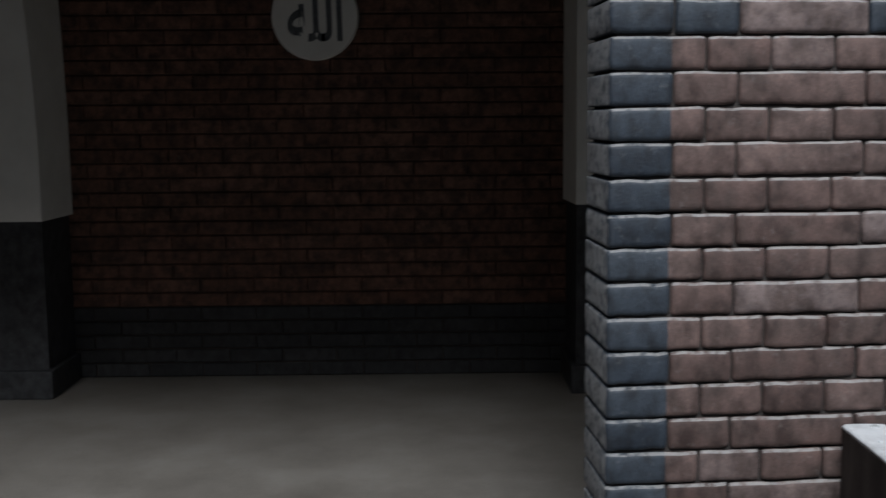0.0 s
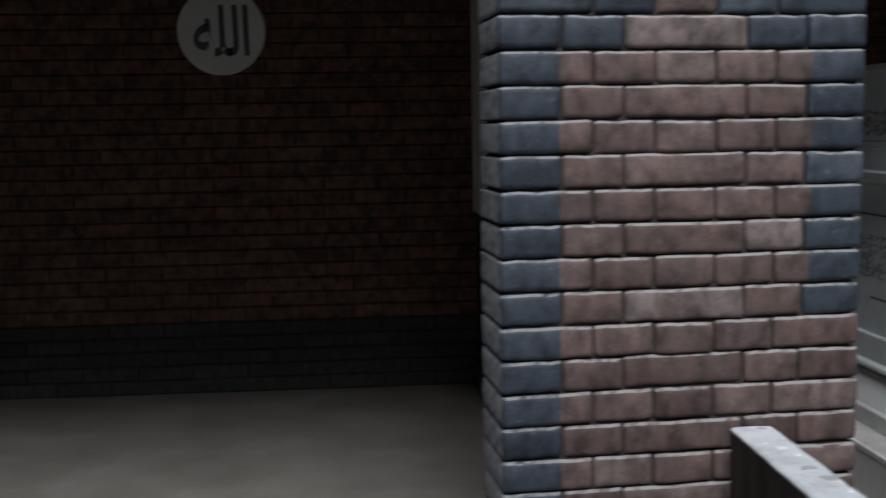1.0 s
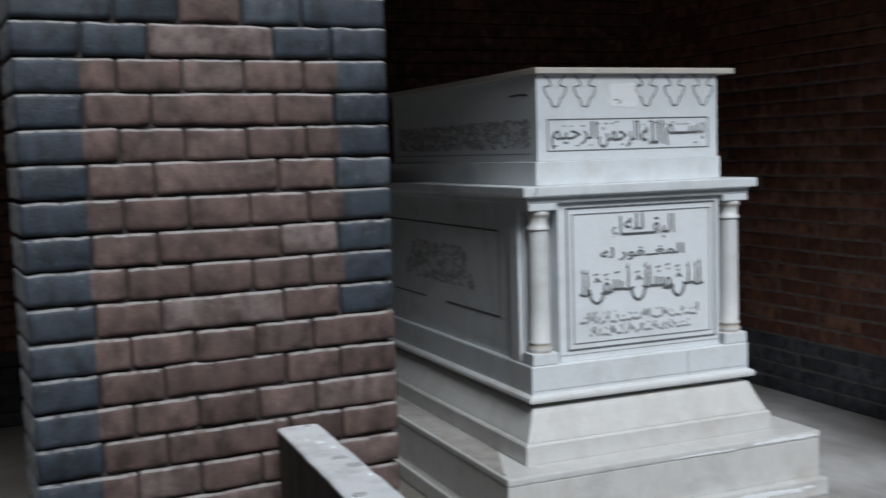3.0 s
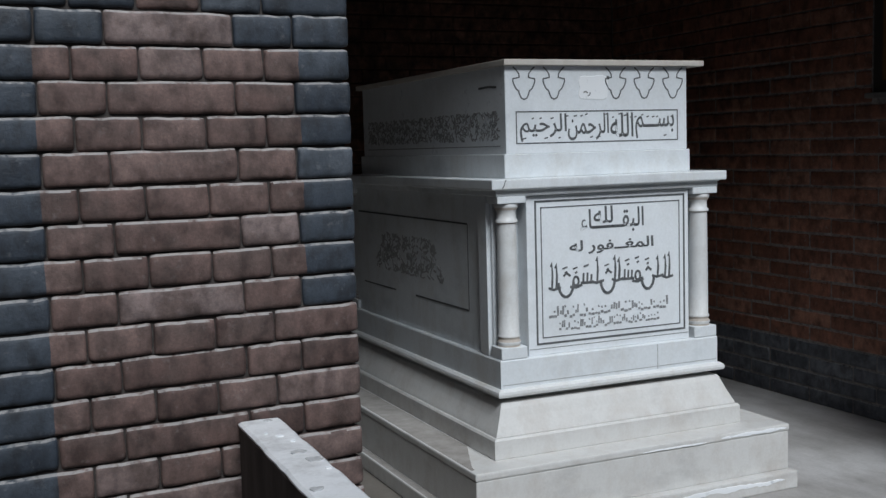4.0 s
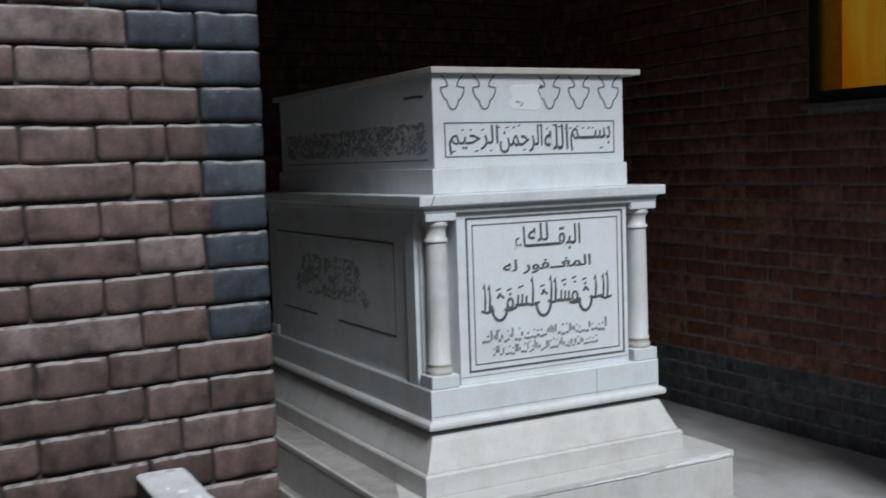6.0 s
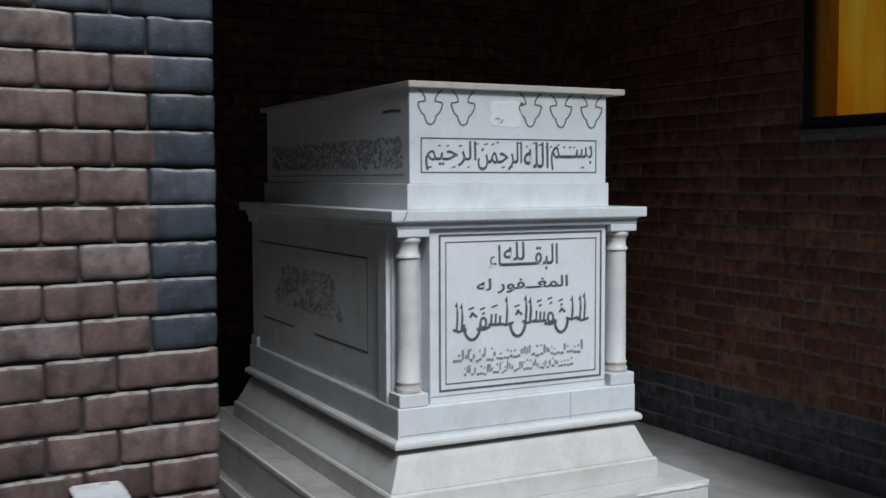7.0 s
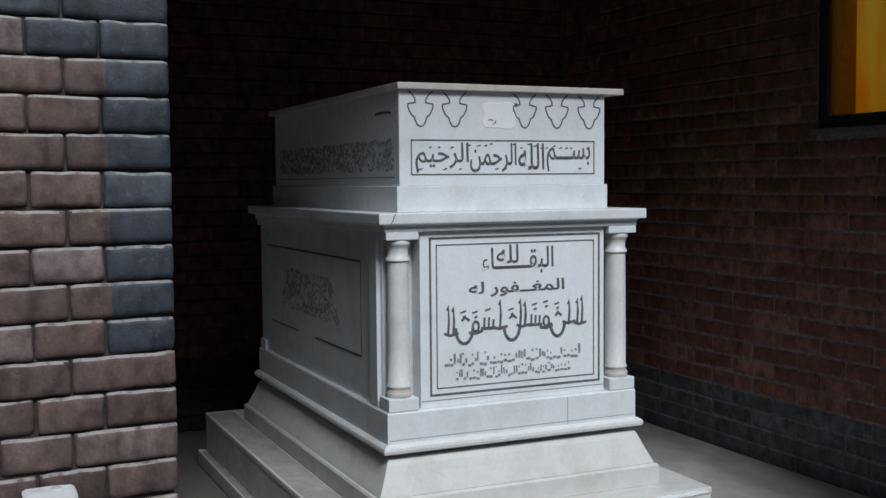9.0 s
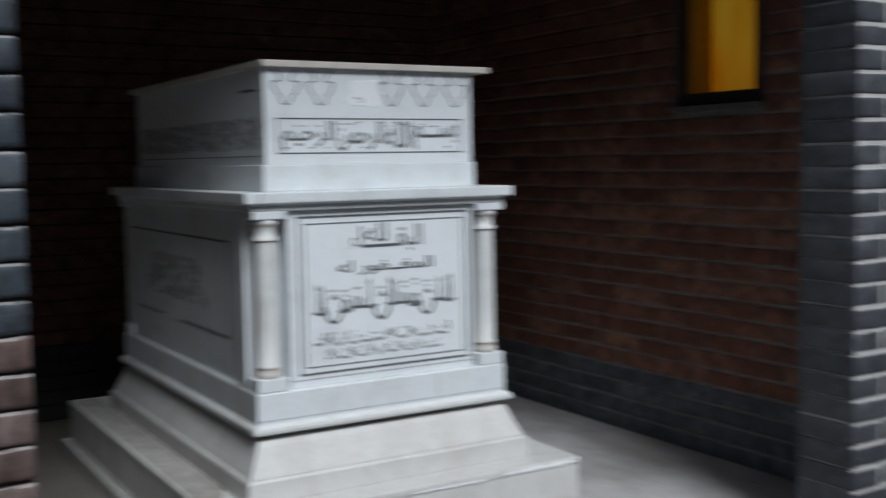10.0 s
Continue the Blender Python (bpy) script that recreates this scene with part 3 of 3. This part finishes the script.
part("base_top_slab", T(box(1.9575, 3.1485, 2.7875, YB + 0.23, 0.193, 0.217, 0.006)), marble_base, tomb, "cream marble slab")
core_rect = (2.128, 2.960, 2.940, YB - 0.04)
part("step", T(frustum([(0.054, 0.217), (0.056, 0.221), (0.056, 0.277), (0.051, 0.284), (0.0, 0.285)], core_rect)), marble_base, tomb, "marble step")
part("flared_moulding", T(frustum([(0.045, 0.285), (0.042, 0.293), (0.032, 0.314), (0.021, 0.338), (0.010, 0.366), (0.003, 0.380), (0.0, 0.382), (-0.034, 0.383), (-0.034, 0.3995)], core_rect)), marble_base, tomb, "concave marble moulding")
part("lip", T(frustum([(0.012, 0.399), (0.019, 0.402), (0.021, 0.410), (0.019, 0.418), (0.010, 0.425)], core_rect)), marble_column, tomb, "thin projecting marble lip")
part("die_base", T(frustum([(0.003, 0.425), (0.003, 0.512), (0.0, 0.517), (-0.01, 0.517)], core_rect)), marble, tomb, "plain marble band")
part("body", T(box(2.142, 2.946, 3.012, YB - 0.03, 0.517, 1.030, 0.003)), marble, tomb, "marble body")
part("front_slab", T(box(2.235, 2.856, 2.952, 3.012, 0.517, 1.028, 0.003)), marble_panel, tomb, "polished inscription slab")
part("architrave", T(frustum([(0.0, 1.030), (0.002, 1.034), (0.002, 1.047), (0.010, 1.053)], (2.124, 2.964, 2.938, YB - 0.03))), marble, tomb, "marble architrave")
part("ledge", T(box(2.099, 2.990, 2.916, YB, 1.053, 1.084, 0.004)), marble, tomb, "projecting marble ledge")
part("upper_step", T(box(2.185, 2.897, 2.995, YB - 0.06, 1.084, 1.160, 0.003)), marble, tomb, "low marble step")
part("upper_box", T(box(2.196, 2.891, 3.003, YB - 0.07, 1.160, 1.438, 0.003)), marble_panel, tomb, "upper marble box")
part("cap_slab", T(box(2.186, 2.951, 2.985, YB - 0.015, 1.438, 1.457, 0.003)), cream_marble, tomb, "thin cream marble cap slab set askew")

# corner columns, with the light strips behind them on the sides
COL = [(0.036, 0.555), (0.036, 0.561), (0.038, 0.566), (0.038, 0.571), (0.034, 0.576), (0.033, 0.581), (0.036, 0.585), (0.036, 0.590), (0.0325, 0.594),
       (0.0325, 0.70), (0.0315, 0.85), (0.0305, 0.944), (0.0355, 0.948), (0.0355, 0.955), (0.030, 0.960), (0.030, 0.980), (0.033, 0.987), (0.038, 0.995), (0.039, 1.002), (0.036, 1.008)]
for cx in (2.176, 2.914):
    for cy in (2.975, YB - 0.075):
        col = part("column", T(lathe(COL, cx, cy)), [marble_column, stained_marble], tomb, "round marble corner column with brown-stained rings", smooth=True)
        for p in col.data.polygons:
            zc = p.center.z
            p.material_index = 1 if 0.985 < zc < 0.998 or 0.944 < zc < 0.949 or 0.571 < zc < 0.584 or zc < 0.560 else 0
        col.data.set_sharp_from_angle(angle=radians(50))
        part("column_plinth", T(box(cx - 0.046, cx + 0.046, cy - 0.038, cy + 0.036, 0.517, 0.555, 0.003)), marble, col)
        part("abacus", T(box(cx - 0.050, cx + 0.050, cy - 0.040, cy + 0.040, 1.008, 1.030, 0.003)), marble, col)
for sx in (2.129, 2.9455):
    part("side_strip", T(box(sx, sx + 0.0135, 3.025, 3.085, 0.518, 1.029, 0.002)), marble, tomb, "raised marble strip")

# inlaid lines on the front slab
fy = 2.952
part("outer_line", T(rect_line(2.267, 2.837, 0.553, 1.009, 0.0062, fy)), ink, tomb, "dark inlaid line")
part("inner_line", T(rect_line(2.287, 2.818, 0.572, 0.989, 0.0034, fy)), ink, tomb, "thin grey inlaid line")
part("lower_line", T(ribbon(bmesh.new(), [(2.237, 0.538), (2.854, 0.538)], 0.0016, fy)), faded_ink, tomb, "fine joint line")

# readable words, in their joined letter forms from right to left
BAQA = "\ufe80\ufe8e\u0640\u0640\u0640\u0640\u0640\u0640\ufed8\ufe92\ufedf\ufe8d"            # first word of the first line
LILLAH = "\ufeea\ufee0\ufedf"
MAGHFUR = "\ufead\ufeee\ufed4\u0640\u0640\ufed0\ufee4\ufedf\ufe8d"
LAHU = "\ufeea\ufedf"
BISM = "\ufee2\u0640\u0640\u0640\ufeb4\ufe91"
ALLAH = "\ufeea\ufee0\ufedf\ufe8d"
RAHMAN = "\ufee6\ufee4\ufea3\ufeae\ufedf\ufe8d"
RAHIM = "\ufee2\ufef4\ufea3\ufeae\ufedf\ufe8d"
writing("inscription_line", BAQA, 2.432, 2.676, 0.896, 0.976, fy, ink, tomb, "carved black script", 0.010)
writing("inscription_line", LILLAH, 2.482, 2.556, 0.928, 0.984, fy, ink, tomb, "carved black script", 0.010)
writing("inscription_line", LAHU + " " + MAGHFUR, 2.390, 2.714, 0.831, 0.877, fy, ink, tomb, "carved black script")


def bars(name, x0, x1, z0, z1, y, mat, seed, parent, label, dense=1.0):
    """Strokes that stand for writing: short upright and level bars."""
    rnd = random.Random(seed)
    bm = bmesh.new()
    h = z1 - z0
    x = x0
    while x < x1 - h * 0.12:
        t = h * rnd.uniform(0.075, 0.105) * dense
        base = z0 + h * rnd.uniform(0.08, 0.22)
        if rnd.random() < 0.42:
            lean = rnd.uniform(-0.04, 0.06) * h
            ribbon(bm, [(x + t / 2, base + t), (x + t / 2 + lean, z0 + h * rnd.uniform(0.55, 1.0))], t, y)
            step = t + h * rnd.uniform(0.03, 0.09)
        else:
            w = rnd.uniform(0.18, 0.34) * h
            ribbon(bm, [(x, base), (min(x1, x + w), base + rnd.uniform(-0.03, 0.05) * h)], t * 1.2, y)
            if rnd.random() < 0.7:
                zz = z0 + h * rnd.uniform(0.42, 0.9)
                ribbon(bm, [(x + w * 0.2, zz), (x + w * 0.65, zz + 0.04 * h)], t, y)
            step = w + h * rnd.uniform(0.01, 0.05)
        x += step
    return tagged(part(name, T(bm), mat, parent, label), kind="stuff")


def bold_bars(x0, x1, z0, z1, y, seed):
    """A dense line of heavy strokes that stand for large lettering: tall stems, deep bowls, small rings, teeth and short marks."""
    rnd = random.Random(seed)
    bm = bmesh.new()
    h, t = z1 - z0, 0.0078
    depth = [0]

    def stroke(pts, width):
        depth[0] += 1
        ribbon(bm, pts, width, y, thick=0.0010 + 0.00004 * (depth[0] % 20))

    def arc(cx, cz, rx, rz, a0, a1, width, steps=9):
        stroke([(cx + rx * math.cos(radians(a0 + (a1 - a0) * i / steps)), cz + rz * math.sin(radians(a0 + (a1 - a0) * i / steps))) for i in range(steps + 1)], width)

    base = z0 + 0.34 * h
    x = x0
    order = ("stems", "bowl", "ring", "teeth", "stem", "bowl", "stems", "teeth", "ring", "bowl", "stem", "stems")
    cell = (x1 - x0) / len(order)
    for what in order:
        w = cell * rnd.uniform(0.92, 1.08)
        b = base + rnd.uniform(-0.05, 0.06) * h
        if what == "stem" or what == "stems":
            for u in ((0.25, 0.68) if what == "stems" else (0.5,)):
                top = z0 + h * rnd.uniform(0.86, 0.98)
                stroke([(x + w * u - 0.004, top - 0.010), (x + w * u, top), (x + w * u + 0.002, (top + b) / 2), (x + w * u - 0.001, b - 0.004)], t * rnd.uniform(0.85, 1.1))
            stroke([(x - 0.004, b + 0.003), (x + w * 0.4, b - 0.004), (x + w + 0.004, b + 0.002)], t)
        elif what == "bowl":
            arc(x + w * 0.5, b + 0.004, w * 0.66, h * rnd.uniform(0.28, 0.36), 176, 365, t * 1.15)
            stroke([(x + w * 0.3, b + 0.20 * h), (x + w * 0.55, b + 0.28 * h), (x + w * 0.9, b + 0.20 * h)], t * 0.9)
        elif what == "ring":
            arc(x + w * 0.5, b + 0.13 * h, w * 0.26, h * 0.11, 0, 360, t * 0.9, 12)
            stroke([(x - 0.004, b), (x + w * 0.5, b - 0.003), (x + w + 0.004, b + 0.004)], t * 1.1)
        else:
            stroke([(x - 0.004, b), (x + w + 0.004, b)], t * 1.1)
            for u in (0.15, 0.5, 0.85):
                stroke([(x + w * u, b), (x + w * u + 0.002, b + h * rnd.uniform(0.18, 0.26))], t * 0.85)
        if what not in ("stem", "stems"):
            zt = z0 + h * rnd.uniform(0.72, 0.92)
            stroke([(x + w * 0.2, zt), (x + w * 0.65, zt + 0.005)], t * 0.6)
            if rnd.random() < 0.6:
                stroke([(x + w * 0.4, zt - 0.014), (x + w * 0.62, zt - 0.010)], t * 0.75)
        x += cell
    return tagged(part("inscription", T(bm), ink, tomb, "large carved black lettering"), kind="stuff")


bold_bars(2.314, 2.790, 0.688, 0.820, fy, 4)
bars("inscription", 2.310, 2.772, 0.629, 0.672, fy, faded_ink, 5, tomb, "small faded grey lettering", 1.7)
bars("inscription", 2.346, 2.738, 0.588, 0.626, fy, faded_ink, 6, tomb, "small faded grey lettering", 1.6)

# the upper box: framed verse and a row of leaf-shaped arrows
uy = 3.003
part("verse_frame", T(rect_line(2.234, 2.852, 1.193, 1.293, 0.0036, uy)), ink, tomb, "dark inlaid frame")
for word, x0, x1, z0, z1 in ((BISM, 2.682, 2.838, 1.200, 1.278), (ALLAH, 2.584, 2.674, 1.206, 1.286), (RAHMAN, 2.422, 2.578, 1.199, 1.286), (RAHIM, 2.246, 2.418, 1.198, 1.286)):
    writing("verse", word, x0, x1, z0, z1, uy, ink, tomb, "carved black script", 0.008)
bm = bmesh.new()
rnd = random.Random(17)
vx = 2.256
while vx < 2.83:
    vz = rnd.choice((1.281, 1.276, 1.270, 1.207))
    ribbon(bm, [(vx, vz), (vx + rnd.uniform(0.007, 0.014), vz + 0.003)], 0.0042, uy, thick=0.0010)
    vx += rnd.uniform(0.016, 0.034)
tagged(part("vowel_mark", T(bm), ink, tomb, "short carved marks over the letters"), kind="stuff")
HALF = [(0.0, 0.0), (0.011, 0.004), (0.018, 0.015), (0.022, 0.027), (0.032, 0.033), (0.040, 0.045), (0.045, 0.057), (0.044, 0.065),
        (0.030, 0.067), (0.019, 0.069), (0.020, 0.080), (0.030, 0.092), (0.044, 0.102)]
for ax in (2.264, 2.373, 2.607, 2.719, 2.834):
    pts = [(ax - u * 0.88, 1.332 + w) for u, w in HALF[::-1]] + [(ax + u * 0.88, 1.332 + w) for u, w in HALF[1:]]
    part("leaf_ornament", T(ribbon(bmesh.new(), pts, 0.0040, uy)), ink, tomb, "outlined leaf arrow")
bm = bmesh.new()
ring = []
for i in range(24):
    ca, sa = math.cos(i * math.pi / 12), math.sin(i * math.pi / 12)
    k = 1.0 / (abs(ca) ** 4 + abs(sa) ** 4) ** 0.25 * (1 + 0.07 * math.sin(3 * i * 1.7))
    ring.append((2.522 + 0.056 * ca * k, 1.368 + 0.038 * sa * k))
f0 = [bm.verts.new((x, uy - 0.0012, z)) for x, z in ring]
f1 = [bm.verts.new((2.522 + (x - 2.522) * 1.06, uy + 0.001, 1.366 + (z - 1.366) * 1.06)) for x, z in ring]
bm.faces.new(f0)
for i in range(24):
    bm.faces.new((f0[i], f0[(i + 1) % 24], f1[(i + 1) % 24], f1[i]))
part("repair_patch", T(bm), filler, tomb, "white filler patch over a lost ornament")
part("dark_spot", T(ribbon(bmesh.new(), [(2.571, 1.402), (2.581, 1.399)], 0.010, uy, thick=0.0018)), ink, tomb)
scratch = ribbon(bmesh.new(), [(2.482, 1.352), (2.490, 1.356), (2.499, 1.351)], 0.004, uy, thick=0.0018)
ribbon(scratch, [(2.498, 1.341), (2.506, 1.345), (2.508, 1.353)], 0.0035, uy, thick=0.0019)
part("scratch", T(scratch), faded_ink, tomb, "faint grey scratches on the filler")


def on_side(bm, x):
    """Turns what was drawn for a face that looks to -y (x as length from the front) onto the face at x that looks to -x."""
    for v in bm.verts:
        along, out, z = v.co
        v.co = Vector((x + out, along, z))
    return bm


def side_bars(x0, x1, z0, z1, x, mat, seed, tiers, label, arch=0.0):
    """Worn lettering on the side: short overlapping strokes."""
    rnd = random.Random(seed)
    bm = bmesh.new()
    h = (z1 - z0) / tiers
    count = int(tiers * (x1 - x0) / h * 2.4)
    for k in range(count):
        v = rnd.random()
        cut = arch * v * (x1 - x0) / 2
        u, z = x0 + cut + (x1 - x0 - 2 * cut) * rnd.random(), z0 + (z1 - z0) * v
        a, size = rnd.uniform(0, math.pi), h * rnd.uniform(0.3, 0.8)
        du, dz = size * math.cos(a), 0.7 * size * math.sin(a)
        ribbon(bm, [(u - du, max(z0, z - dz)), (u + 0.2 * dz, z), (u + du, min(z1, z + dz + 0.003))], h * rnd.uniform(0.16, 0.32), 0.0, thick=0.0006 + 0.00002 * (k % 40))
    tagged(part("side_inscription", T(on_side(bm, x)), mat, tomb, label), kind="stuff")


side_bars(3.05, 4.24, 1.205, 1.298, 2.196, side_ink, 21, 5, "dense dim lettering band")
part("side_band_line", T(on_side(ribbon(bmesh.new(), [(3.04, 1.186), (4.25, 1.186)], 0.003, 0.0), 2.196)), faded_ink, tomb, "dim inlaid line")
side_bars(3.38, 4.08, 0.715, 0.860, 2.142, dim_inlay, 22, 5, "worn dim lettering", 0.35)
bm = ribbon(bmesh.new(), [(3.19, 0.643), (3.65, 0.643)], 0.006, 0.0)
ribbon(bm, [(3.85, 0.643), (4.2, 0.643)], 0.005, 0.0)
ribbon(bm, [(3.19, 0.933), (4.25, 0.933)], 0.006, 0.0)
ribbon(bm, [(3.19, 0.643), (3.19, 0.933)], 0.003, 0.0)
part("side_panel_line", T(on_side(bm, 2.142)), ink, tomb, "partly worn panel outline")
part("side_mark", T(on_side(ribbon(bmesh.new(), [(3.06, 1.374), (3.12, 1.378), (3.19, 1.376)], 0.007, 0.0), 2.196)), ink, tomb, "dark smear")

# cracks, joints and chips
part("crack", T(ribbon(bmesh.new(), [(2.148, 1.082), (2.143, 1.074), (2.140, 1.064), (2.134, 1.056)], 0.0022, 2.916)), ink, tomb, "hairline crack in the ledge")
part("joint", T(ribbon(bmesh.new(), [(2.716, 0.428), (2.716, 0.511)], 0.0018, 2.937)), dim_inlay, tomb, "fine joint between slabs")
part("joint", T(ribbon(bmesh.new(), [(2.130, 0.437), (2.958, 0.437)], 0.0014, 2.937)), dim_inlay, tomb, "fine joint between slabs")
for px, pz in ((2.93, 0.335), (2.885, 0.300), (2.19, 0.345)):
    chip = bmesh.new()
    bmesh.ops.create_icosphere(chip, subdivisions=1, radius=0.0045)
    bmesh.ops.translate(chip, verts=chip.verts, vec=(px, 2.940 - 0.040 * max(0.0, (0.403 - pz) / 0.118) ** 2, pz))
    part("chip", T(chip), filler, tomb, "small pale chip", smooth=True)

def splash(x0, x1, z, high, y, seed):
    """Dried plaster with a ragged outline, on a face that looks to -y."""
    bm = bmesh.new()
    cols = []
    for i in range(33):
        u = i / 32
        x = x0 + (x1 - x0) * u
        ends = math.sin(math.pi * u) ** 0.4
        a = noise.noise(Vector((x * 21, 1.3, seed))) + 0.6 * noise.noise(Vector((x * 70, 4.1, seed)))
        c = noise.noise(Vector((x * 17, 8.7, seed))) + 0.6 * noise.noise(Vector((x * 60, 2.9, seed)))
        up, down = z + high * ends * max(0.08, 0.5 + 0.45 * a), z - high * ends * max(0.08, 0.4 + 0.55 * c)
        cols.append([bm.verts.new(v) for v in ((x, y + 0.001, down - 0.001), (x, y - 0.0014, down), (x, y - 0.0014, up), (x, y + 0.001, up + 0.001))])
    for p, q in zip(cols, cols[1:]):
        for k in range(3):
            bm.faces.new((p[k], q[k], q[k + 1], p[k + 1]))
    return bm


for x0, x1, z, high, y, seed in ((2.86, 3.135, 0.203, 0.011, 2.7875, 1.0), (2.55, 2.80, 0.198, 0.006, 2.7875, 5.0), (2.62, 3.10, 0.036, 0.017, 2.756, 9.0)):
    part("plaster_splash", T(splash(x0, x1, z, high, y, seed)), filler, tomb, "dried white plaster splash")



def ledge_shade_film(x0, x1, y0, y1, z, seed):
    """A thin dark film along a ledge, dust and painted shade, ragged towards the inner side and at its ends."""
    bm = bmesh.new()
    rows = []
    for i in range(49):
        u = i / 48
        y = y0 + (y1 - y0) * u
        full = min(1.0, 7 * u)
        a = noise.noise(Vector((y * 6, 2.2, seed))) + 0.6 * noise.noise(Vector((y * 23, 7.1, seed)))
        edge = x0 + 0.004 + (x1 - x0 - 0.004) * max(0.06, full * (0.975 + 0.025 * a))
        rows.append([bm.verts.new(v) for v in ((x0, y, z - 0.002), (x0 + 0.001, y, z + 0.0006), (edge, y, z + 0.0006), (edge + 0.002, y, z - 0.002))])
    for p, q in zip(rows, rows[1:]):
        for k in range(3):
            bm.faces.new((p[k], q[k], q[k + 1], p[k + 1]))
    return bm


# darkens the left ledges: shade laid on as a dusty film
part("dust", T(ledge_shade_film(1.964, 2.070, 2.83, YB + 0.20, 0.217, 3.0)), ledge_shade_mat, tomb, "brown film on the base ledge, dust with shade painted in")
part("dust", T(ledge_shade_film(1.933, 1.959, 2.80, YB + 0.20, 0.060, 6.0)), ledge_shade_mat, tomb, "brown film on the base ledge, dust with shade painted in")

# round sign on the back wall
sign = root("round_sign", -0.258, BW - 0.004, 1.724, "round white sign with one carved word", "sign")
disc = bmesh.new()
bmesh.ops.create_cone(disc, cap_ends=True, segments=56, radius1=0.206, radius2=0.198, depth=0.022)
bmesh.ops.rotate(disc, verts=disc.verts, matrix=Matrix.Rotation(radians(90), 3, "X"))
bmesh.ops.translate(disc, verts=disc.verts, vec=(0, -0.011, 0))
part("disc", disc, plaster, sign, "white disc")
writing("carved_word", ALLAH, -0.385, -0.128, 1.605, 1.84, BW - 0.0265, ink, sign, "dark raised letters")
